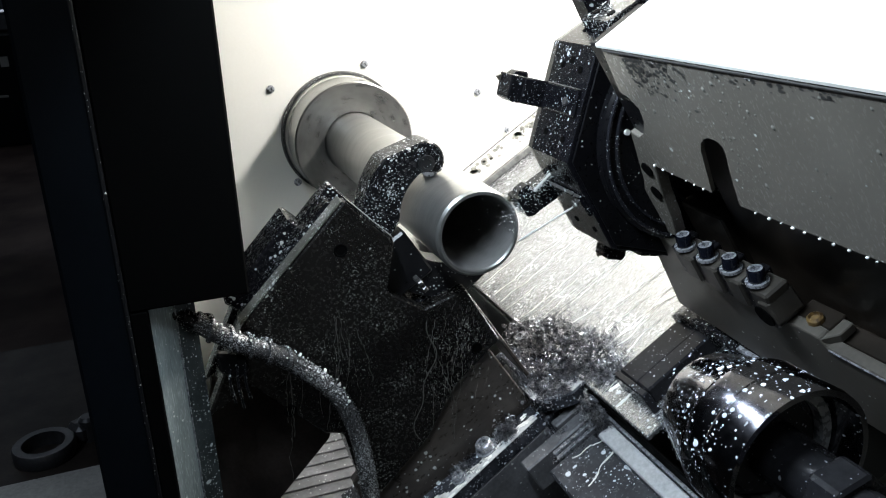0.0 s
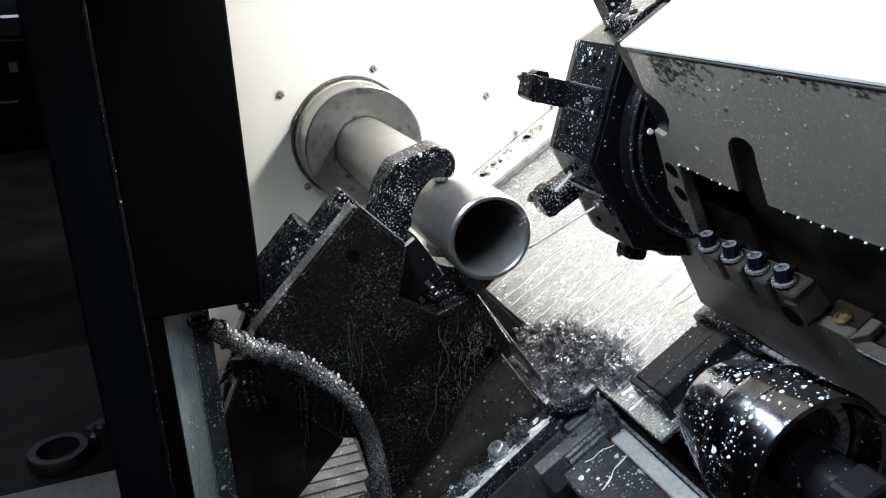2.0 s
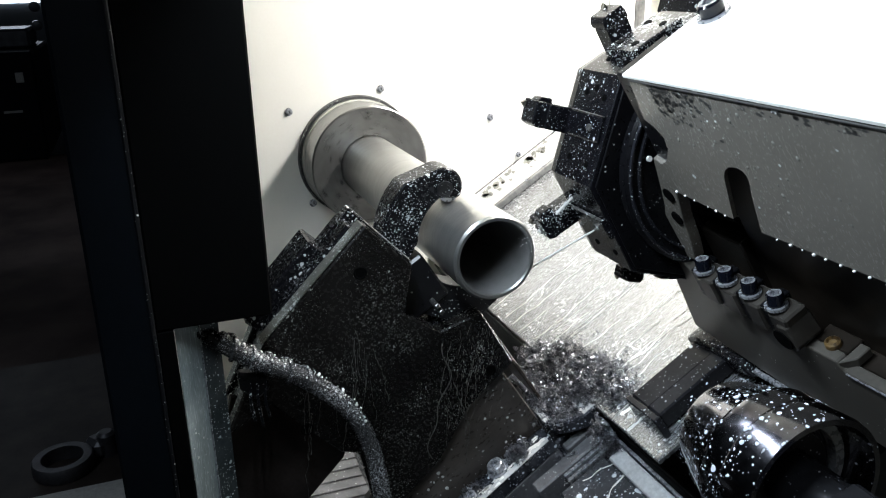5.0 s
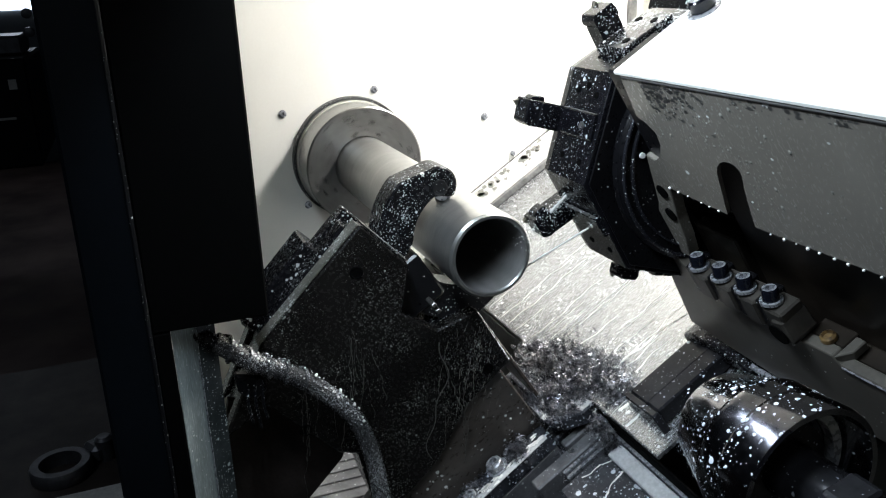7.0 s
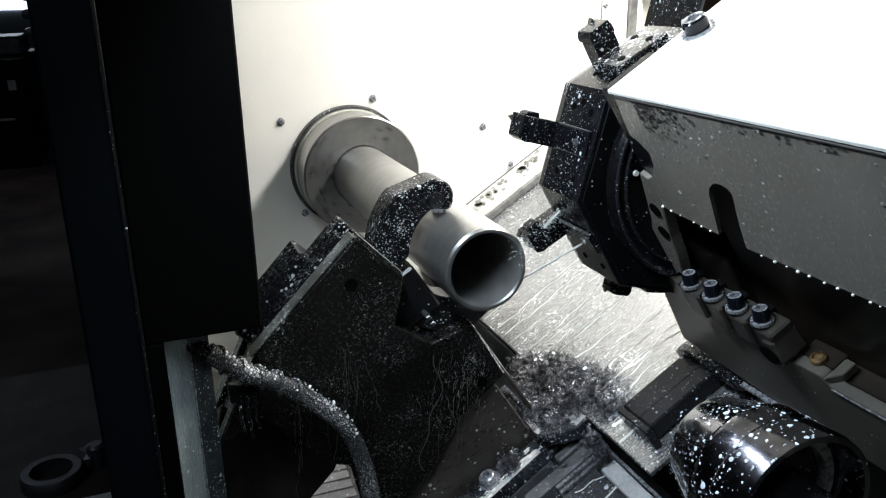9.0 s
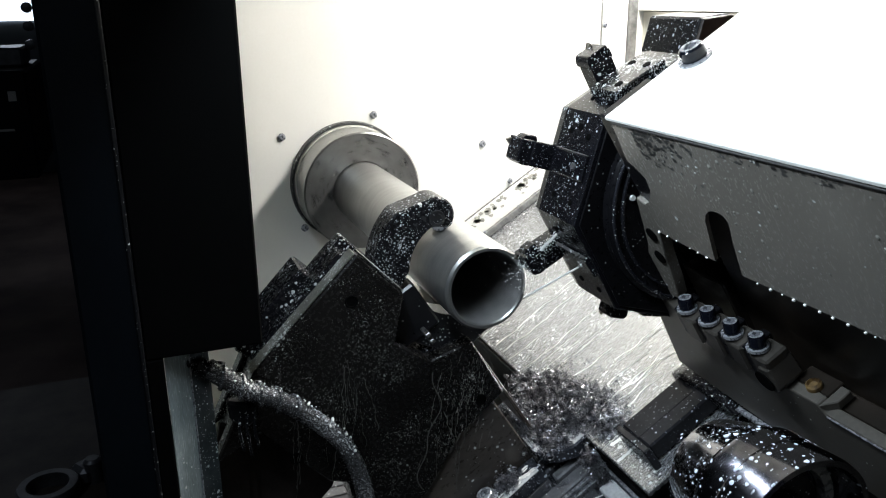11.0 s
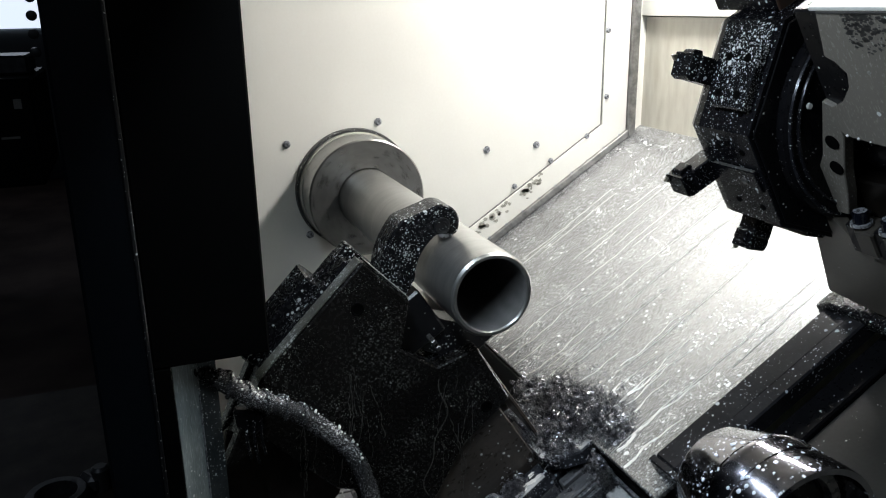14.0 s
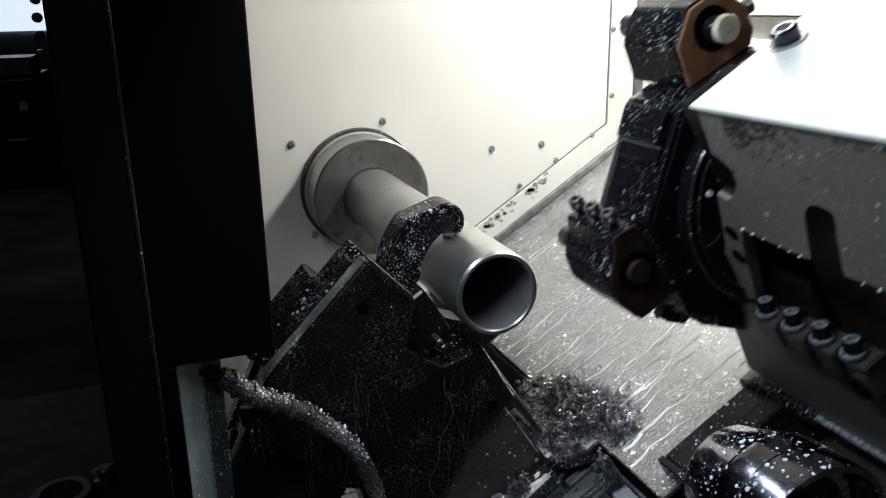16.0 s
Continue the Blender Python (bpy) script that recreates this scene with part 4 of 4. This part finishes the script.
part("drum", turned([(1.0305, 0.047), (1.032, 0.0495), (1.036, 0.0505), (1.050, 0.0505), (1.0505, 0.0497), (1.0525, 0.0497), (1.053, 0.0506), (1.074, 0.0522), (1.0775, 0.0512), (1.0775, 0.0472), (1.050, 0.044), (1.050, 0.0)], 96), CONE_STEEL, tail, "drum with a groove and hollow back", True)
part("shaft", turned([(1.0505, 0), (1.0505, 0.030), (1.056, 0.030), (1.056, 0.019), (1.098, 0.018), (1.10, 0.015), (1.22, 0.015), (1.22, 0)], 48), SLIDE_BLACK, tail, "", True)
part("retaining_ring", turned([(1.0508, 0.0435), (1.0580, 0.0425), (1.0580, 0.036), (1.0508, 0.0355)], 72, closed=True), WORN_STEEL, tail, "dull grey retaining ring", True)
part("nut", prism(hexagon(0.023, 0.3), 1.098, 1.120, "x", 0.002), SLIDE_BLACK, tail)
part("quill", turned([(1.2205, 0), (1.2205, 0.03), (1.86, 0.03), (1.86, 0)], 40), BASE_STEEL, tail, "", True)

# ---- coolant hose ----
hose = thing("coolant_hose", "speckled black coolant hose with a coiled sleeve", "hose", pose(0, 0, AXIS_Z))
HP = spline([(0.585, -0.308, -0.053), (0.585, -0.272, -0.084), (0.582, -0.235, -0.107), (0.58, -0.200, -0.137), (0.585, -0.172, -0.168), (0.59, -0.155, -0.205), (0.595, -0.145, -0.26), (0.60, -0.140, -0.36), (0.60, -0.14, -0.55)], 10)
part("tube", pipe(HP, 0.0108, 14), RUBBER, hose, "", True)


def sleeve():
    rng = random.Random(3)
    pts, coil = HP[:26], []
    turns = 5
    for i in range(len(pts) - 1):
        for q in range(6):
            f = i + q / 6
            p = pts[i].lerp(pts[i + 1], q / 6)
            d = (pts[i + 1] - pts[i]).normalized()
            u = d.cross(Vector((1, 0, 0))).normalized()
            w = d.cross(u)
            a = 2 * math.pi * turns * f / len(pts)
            coil.append(p + 0.0112 * (math.cos(a) * u + math.sin(a) * w))
    return pipe(coil, 0.0030, 6)


part("sleeve", sleeve(), RUBBER, hose, "coiled spiral sleeve", True)


def hose_drops():
    rng = random.Random(52)
    for k in range(60):
        i = rng.randint(2, 44)
        p, d = HP[i], (HP[i + 1] - HP[i]).normalized()
        n = (Vector((0.25, 0, 1)) + Vector((rng.gauss(0, 0.6), rng.gauss(0, 0.3), rng.gauss(0, 0.2)))).normalized()
        n = (n - d * n.dot(d)).normalized()
        bm = bmesh.new()
        bmesh.ops.create_icosphere(bm, subdivisions=1, radius=0.0007 + 0.0014 * rng.random() ** 2)
        ob = part("droplet", bm, MILK, hose, "", True)
        ob.location = p + n * 0.0128


hose_drops()
part("fitting", turned([(0, 0), (0, 0.009), (0.02, 0.009), (0.022, 0.006), (0.04, 0.006), (0.04, 0)], 18, pose(0.585, -0.302, -0.058, 0, 0, -90) @ Matrix.Rotation(radians(-32), 4, "Y")), BLACK, hose, "", True)
part("holder", prism([(-0.292, -0.098), (-0.262, -0.106), (-0.258, -0.124), (-0.272, -0.134), (-0.290, -0.122)], 0.566, 0.580, "x", 0.003), DEEP_BLACK, hose, "black hose clip")
for y, lo in ((-0.281, -0.160), (-0.273, -0.168), (-0.265, -0.158)):
    part("wire_end", pipe(spline([(0.578, y + 0.002, -0.110), (0.581, y, -0.135), (0.579, y + 0.003, lo)], 5), 0.0018, 8), BLACK, hose, "thin wet wire end", True)

# ---- sliding door ----
door = thing("sliding_door", "open dark navy sliding door of the machine", "door", pose(0, 0, 0))
part("leaf", box((-0.30, -0.418, 0.24), (0.62, -0.3670, 2.1), 0.003), DOOR_NAVY, door)
# post and inner frame get their lack of light from the colour
part("post", box((-0.28, -0.3660, 0.24), (0.62, -0.3500, 1.029), 0.001), SHADE_BLACK, door, "door post, shaded black")
part("edge_bead", box((0.6205, -0.3700, 0.24), (0.623, -0.3662, 2.1), 0.0008), BLACK_DRY, door, "thin dark edge line")
part("inner_frame", box((-0.28, -0.3660, 1.03), (0.62, -0.2535, 2.1), 0.002), SHADE_BLACK, door, "inner frame, shaded deep black")
part("splash_guard", prism([(0.606, -0.3492), (0.574, -0.305), (0.570, -0.307), (0.601, -0.3492)], 0.30, 1.028, "z", 0.0006), GUARD, door, "grey-green wet splash guard")
GT, GN = Vector((-0.588, 0.809)), Vector((0.809, 0.588))
GM = Vector((0.589, -0.3257))
part("guard_lip", prism([tuple(GM - GT * 0.0007 + GN * 0.0001), tuple(GM + GT * 0.0007 + GN * 0.0001), tuple(GM + GT * 0.0005 + GN * 0.002), tuple(GM - GT * 0.0005 + GN * 0.002)], 0.30, 1.026, "z", 0.0003), WORN_STEEL, door, "bright folded lip")
part("guard_flap", prism([tuple(GM + GT * 0.001 + GN * 0.0003), tuple(GM + GT * 0.0245 + GN * 0.0003), tuple(GM + GT * 0.0245 + GN * 0.0014), tuple(GM + GT * 0.001 + GN * 0.0014)], 0.30, 1.026, "z", 0.0003), GUARD_DARK, door, "dark wet flap with drops")
part("guard_return", box((0.15, -0.3492, 0.30), (0.569, -0.343, 1.028), 0.001), GUARD, door)

# ---- workshop beyond the door ----
ground = part("ground", box((-9, -9, -0.05), (4, 3, 0.0), 0), SHOP_FLOOR)
tagged(ground, "dark oily workshop floor", "floor", kind="structure")
bw = part("wall_workshop", box((-6.2, -6, 0.0), (-6.0, 3, 4.5), 0), SHOP_WALL)
tagged(bw, "dim grey workshop wall with a bright window", "wall", kind="structure")
win = part("window_pane", box((-5.995, -1.9, 1.22), (-5.985, -0.9, 2.9), 0), SKY_GLOW, bw, "bright daylight pane")
part("shop_ceiling", box((-9, -9, 4.5), (4, 3, 4.6), 0), SHOP_WALL)
tagged(bpy.data.objects["shop_ceiling"], "dim grey workshop ceiling", "ceiling", kind="structure")
for nm, lo, hi in (("wall_shop_side", (-9, -6.2, 0), (4, -6.0, 4.5)), ("wall_shop_end", (3.9, -6, 0), (4.0, 3, 4.5)), ("wall_shop_rear", (-9, 2.9, 0), (4, 3.0, 4.5))):
    tagged(part(nm, box(lo, hi, 0), SHOP_WALL), "dim grey workshop wall", "wall", kind="structure")

table = thing("side_table", "dark steel side table beside the machine", "table", pose(0.30, -0.56, 0))
part("top", box((-0.30, -0.22, 0.725), (0.25, 0.135, 0.75), 0.003), TABLE_DARK, table)
for sx in (-0.27, 0.22):
    for sy in (-0.19, 0.10):
        part("leg", box((sx - 0.02, sy - 0.02, 0), (sx + 0.02, sy + 0.02, 0.7245), 0.002), CASTING, table)
board = tagged(part("pale_board", box((0.430, -0.70, 0.7505), (0.545, -0.428, 0.762), 0.002), TABLE_TOP), "pale worn board lying on the dark table", "board")
cast = thing("ring_casting", "dark cast iron clamp ring lying on the table", "casting", pose(0.362, -0.507, 0.75, 0, 0, 33))
to_z = Matrix.Rotation(radians(-90), 4, "Y")
part("ring", turned([(0.0, 0.026), (0.0, 0.036), (0.003, 0.038), (0.017, 0.038), (0.02, 0.036), (0.02, 0.026)], 40, to_z, closed=True), CASTING, cast, "", True)
part("lug", box((-0.012, 0.036, 0.0), (0.02, 0.062, 0.026), 0.006), CASTING, cast)
part("pin", turned([(0, 0), (0, 0.012), (0.03, 0.012), (0.034, 0.008), (0.034, 0)], 20, pose(0.012, 0.056, 0.0) @ to_z), CASTING, cast, "", True)
mach = thing("shop_machine", "dark machine with cables far off in the workshop", "machine", pose(-2.6, -0.86, 0))
part("cabinet", box((-0.4, -0.5, 0.66), (0.3, 0.12, 1.10), 0.01), DOOR_NAVY, mach)
part("pedestal", box((-0.38, -0.48, 0), (0.26, -0.30, 0.6595), 0.004), CASTING, mach)
part("top_box", box((-0.2, -0.25, 1.101), (0.1, 0.10, 1.18), 0.01), CASTING, mach)
part("plate", box((0.301, 0.045, 0.98), (0.304, 0.075, 1.02), 0.001), TABLE_TOP, mach, "small pale plate")
part("strip", box((0.301, -0.02, 0.86), (0.304, 0.05, 0.87), 0.001), TABLE_TOP, mach)
for k in range(6):
    part("knob", turned([(0, 0), (0, 0.022), (0.03, 0.02), (0.035, 0)], 16, pose(0.08 - 0.03 * k, 0.135, 1.19 + 0.075 * k)), CASTING, mach, "", True)

# ---- swarf ----


def swarf(name, label, heaps, seed):
    """Curled steel chips strewn over heaps of (x, s, n, radius, height, count)."""
    rng = random.Random(seed)
    bm = bmesh.new()
    for cx, cs, cn, rad, high, count in heaps:
        for k in range(count):
            a, q = rng.uniform(0, 6.283), abs(rng.gauss(0, 0.5))
            p = Vector((cx + rad * q * math.cos(a), cs + rad * q * math.sin(a), cn + 0.75 * high * max(0.05, 1 - q) * rng.random()))
            ax = Vector((rng.gauss(0, 1), rng.gauss(0, 1), rng.gauss(0, 0.6))).normalized()
            u = ax.orthogonal().normalized()
            w = ax.cross(u)
            long = rng.random() < 0.16
            r, pitch, steps = rng.uniform(0.0010, 0.0034), rng.uniform(0.0008, 0.0022), rng.randint(18, 26) if long else rng.randint(4, 10)
            width = rng.uniform(0.0004, 0.0015)
            last = None
            for i in range(steps):
                t = i * 0.9
                c = p + r * (math.cos(t) * u + math.sin(t) * w) + ax * pitch * t * 0.5
                pair = (bm.verts.new(c), bm.verts.new(c + ax * width + u * width * 0.3))
                if last:
                    bm.faces.new((last[0], last[1], pair[1], pair[0]))
                last = pair
    ob = part(name, bm, CHIP, None, label)
    ob.matrix_world = SL
    return tagged(ob, label, "swarf", kind="stuff")


swarf("swarf_heap", "heap of dark curly steel swarf", [(0.435, -0.004, -0.262, 0.03, 0.012, 700), (0.48, 0.012, -0.258, 0.04, 0.018, 1300), (0.53, 0.022, -0.258, 0.042, 0.022, 1500), (0.58, 0.030, -0.257, 0.04, 0.020, 1400),
                                                         (0.62, 0.030, -0.257, 0.026, 0.014, 600), (0.56, -0.002, -0.260, 0.034, 0.018, 900)], 1)
swarf("swarf_on_base", "dark steel swarf strewn over the block", [(0.561, -0.112, -0.276, 0.016, 0.012, 900), (0.560, -0.19, -0.276, 0.020, 0.005, 200), (0.53, -0.04, -0.261, 0.034, 0.010, 1100), (0.57, -0.035, -0.261, 0.025, 0.008, 500), (0.60, -0.06, -0.308, 0.03, 0.008, 300)], 2)
swarf("swarf_trail", "trail of steel swarf hanging down the fascia", [(0.625, -0.012, -0.285, 0.02, 0.03, 500), (0.638, -0.014, -0.315, 0.018, 0.03, 450), (0.65, -0.018, -0.345, 0.016, 0.03, 300)], 3)


def drops_on_drum():
    """Coolant drops standing on the live centre, thickest on top."""
    rng = random.Random(31)
    bm = bmesh.new()
    for k in range(420):
        top = k < 150
        x = rng.uniform(1.020, 1.073) if top else rng.uniform(0.986, 1.073)
        r = 0.0505 + (x - 1.05) * 0.05 if x > 1.031 else 0.035 + (x - 0.984) * 0.284
        a = radians(rng.gauss(95, 34) if top else rng.uniform(40, 235))
        d = 0.0003 + (0.0017 if top else 0.0007) * rng.random() ** 3
        n = Vector((-0.05 if x > 1.031 else -0.27, math.cos(a), math.sin(a))).normalized()
        u = n.orthogonal().normalized()
        w = n.cross(u)
        c = Vector((x, r * math.cos(a), r * math.sin(a)))
        tip = bm.verts.new(c + n * d * 0.24)
        ring1 = [bm.verts.new(c + n * d * 0.17 + 0.66 * d * (math.cos(q) * u + math.sin(q) * w)) for q in np.arange(0, 6.2, 0.785)]
        ring0 = [bm.verts.new(c - n * d * 0.08 + d * (math.cos(q) * u + math.sin(q) * w)) for q in np.arange(0, 6.2, 0.785)]
        for i in range(8):
            bm.faces.new((tip, ring1[i], ring1[(i + 1) % 8]))
            bm.faces.new((ring1[i], ring0[i], ring0[(i + 1) % 8], ring1[(i + 1) % 8]))
    ob = part("wet_film", bm, DROP, tail, "pale coolant drops", True)
    ob["kind"] = "stuff"


DROP = mat("coolant_drop", (0.62, 0.66, 0.74), 0.08, 0, 0.1, 60, 0.02)
drops_on_drum()


def plate_runs():
    """Thin runs of coolant down the steady rest's front plate."""
    rng = random.Random(17)
    bm = bmesh.new()
    down = Vector((0, -math.sin(radians(SLANT)), -math.cos(radians(SLANT))))
    side = Vector((0, down.z, -down.y))
    for k in range(22):
        f = rng.random()
        p = Vector((0.5553, -0.12 - 0.15 * rng.random(), 0.03)) if k % 3 else Vector((0.5553, -0.10 + 0.05 * f, -0.075))
        p += down * rng.uniform(0.0, 0.10)
        w, last, g, lean = rng.uniform(0.00015, 0.0005), None, 0.0, rng.gauss(0, 0.0005)
        for i in range(rng.randint(8, 26)):
            g += lean + rng.gauss(0, 0.0009)
            ww = w * rng.uniform(0.1, 1.5)
            c = p + down * (0.0045 * i) + side * g
            ring = [bm.verts.new(c - side * ww), bm.verts.new(c + Vector((0.0005, 0, 0))), bm.verts.new(c + side * ww)]
            if last:
                bm.faces.new((last[0], last[1], ring[1], ring[0]))
                bm.faces.new((last[1], last[2], ring[2], ring[1]))
            last = ring
    # one long winding trickle from the notch to the plate's foot
    last = None
    for i in range(52):
        c = Vector((0.5553, -0.104, -0.074)) + down * (0.0031 * i) + side * (-0.010 * math.sin(i * 0.11) + 0.004 * math.sin(i * 0.31) + 0.0002 * i)
        ww = 0.0007 * rng.uniform(0.7, 1.3)
        ring = [bm.verts.new(c - side * ww), bm.verts.new(c + Vector((0.0005, 0, 0))), bm.verts.new(c + side * ww)]
        if last:
            bm.faces.new((last[0], last[1], ring[1], ring[0]))
            bm.faces.new((last[1], last[2], ring[2], ring[1]))
        last = ring
    ob = part("coolant_run", bm, RUN, steady, "thin dried coolant runs", True)
    ob["kind"] = "stuff"


RUN = mat("dried_coolant", (0.075, 0.072, 0.064), 0.4, 0, 0.4, 200, 0.1)
plate_runs()


# ---- coolant runs on the sheet ----
def coolant_runs():
    rng = random.Random(21)
    bm = bmesh.new()
    for k in range(32):
        x = rng.uniform(0.02, 0.70)
        s0, length, s = rng.uniform(0.04, 0.52), rng.uniform(0.05, 0.30), 0.0
        w = rng.uniform(0.0002, 0.0007)
        last, drift, y = None, rng.uniform(-0.03, 0.03), max(0.005, s0 - length)
        while y < s0:
            x += drift * 0.004 + rng.gauss(0, 0.0006)
            ww = w * rng.uniform(0.5, 1.3)
            ring = [bm.verts.new((x - ww, y, -0.2578)), bm.verts.new((x, y, -0.2570)), bm.verts.new((x + ww, y, -0.2578))]
            if last:
                bm.faces.new((last[0], last[1], ring[1], ring[0]))
                bm.faces.new((last[1], last[2], ring[2], ring[1]))
            last, y = ring, y + 0.005
    thick = ((0.531, 0.23, 0.104, 0.0012), (0.580, 0.20, 0.079, 0.0011), (0.594, 0.18, 0.064, 0.0011), (0.612, 0.13, 0.050, 0.0014), (0.645, 0.15, 0.012, 0.0022), (0.674, 0.10, 0.003, 0.0020),
             (0.347, 0.17, 0.008, 0.0008), (0.318, 0.16, 0.008, 0.0008), (0.466, 0.19, 0.014, 0.0006), (0.503, 0.12, 0.040, 0.0012), (0.415, 0.15, 0.012, 0.0009), (0.560, 0.115, 0.045, 0.0018), (0.585, 0.145, 0.040, 0.0019))
    for k, (x0, s0, s1, w) in enumerate(thick):
        last, y = None, s1
        while y < s0:
            x = x0 + 0.0026 * math.sin(y * 55 + k * 1.7) + 0.0014 * math.sin(y * 151 + k) + rng.gauss(0, 0.0003)
            ww = w * rng.uniform(0.7, 1.25) * (1.25 - 0.8 * (y - s1) / (s0 - s1))
            ring = [bm.verts.new((x - ww, y, -0.2578)), bm.verts.new((x, y, -0.2568)), bm.verts.new((x + ww, y, -0.2578))]
            if last:
                bm.faces.new((last[0], last[1], ring[1], ring[0]))
                bm.faces.new((last[1], last[2], ring[2], ring[1]))
            last, y = ring, y + 0.0035
    ob = part("coolant_runs", bm, MILK, None, "", True)
    ob.matrix_world = SL
    tagged(ob, "thin milky coolant runs trickling down the steel sheet", "coolant", kind="stuff")


coolant_runs()


def motions():
    """All that moves: the carriage on its slides, the indexing disc, the jets, the turning work."""
    slides = [(0.0, 0.0011, -0.0036), (0.5, 0.0022, -0.0046), (1.0, 0.0015, -0.0060), (1.2, 0.0040, -0.0055), (1.5, 0.0085, -0.0020), (1.8, 0.0070, 0.0040), (2.0, 0.0064, 0.0060), (2.5, 0.0052, 0.0066),
              (3.0, 0.0018, 0.0062), (3.5, -0.0003, 0.0064), (4.0, -0.0006, 0.0062), (5.2, 0.0025, 0.0035), (6.5, 0.0044, 0.0016), (7.0, 0.0032, 0.0018), (7.5, 0.0012, 0.0020), (8.0, 0.0009, 0.0), (8.5, 0.0006, 0.0),
              (9.0, 0.0, 0.0), (10.2, 0.0012, -0.0035), (11.5, 0.0021, -0.0065), (11.8, 0.0040, -0.0030), (12.0, 0.0110, 0.0102), (12.3, 0.0251, 0.0392), (12.5, 0.0400, 0.0908), (12.6, 0.0480, 0.1220), (12.7, 0.0550, 0.1520), (12.8, 0.0585, 0.1680),
              (13.0, 0.0590, 0.1708), (13.5, 0.0580, 0.1712), (14.5, 0.0580, 0.1706), (15.4, 0.0600, 0.1706), (15.5, 0.0615, 0.1625), (15.6, 0.0625, 0.1400), (15.7, 0.0625, 0.1120), (15.8, 0.0622, 0.0840), (15.9, 0.0620, 0.0560), (16.0, 0.0620, 0.0292)]
    walk(carriage, [(t, Matrix.Translation(Vector((dx, 0, 0)) + S_DIR * ds) @ SL) for t, dx, ds in slides])
    walk(slide, [(t, Matrix.Translation(Vector((dx, 0, 0))) @ SL) for t, dx, ds in slides])
    turns = [(0, 0), (13.48, 0), (13.55, 8), (13.62, 30), (13.7, 43), (13.76, 45), (14.04, 45), (14.1, 52), (14.2, 75), (14.27, 88), (14.31, 90), (14.62, 90), (14.7, 112), (14.77, 128), (14.83, 134), (14.87, 135), (16, 135)]
    walk(disc, [(t, pose(0, *CX, a)) for t, a in turns])
    # the jets die down and draw back into the disc's channels
    for ob, d, mid in jets:
        inside = Matrix.Translation(Vector((0.660, *CX)) - mid)
        walk(ob, [(0, pose(0, 0, 0)), (12.05, pose(0, 0, 0)), (12.2, Matrix.Translation(-0.8 * d)), (12.3, inside), (16, inside)])
    walk(falling, [(0, pose(0, 0, AXIS_Z)), (11.9, pose(0, 0, AXIS_Z)), (12.05, pose(0, 0, AXIS_Z - 0.10)), (12.3, pose(0, 0, AXIS_Z - 0.62)), (16, pose(0, 0, AXIS_Z - 0.62))])
    spin = [(k * 0.1, pose(0, 0, AXIS_Z, 47.0 * k)) for k in range(161)]
    walk(chuck, spin)
    walk(tube, spin)


motions()
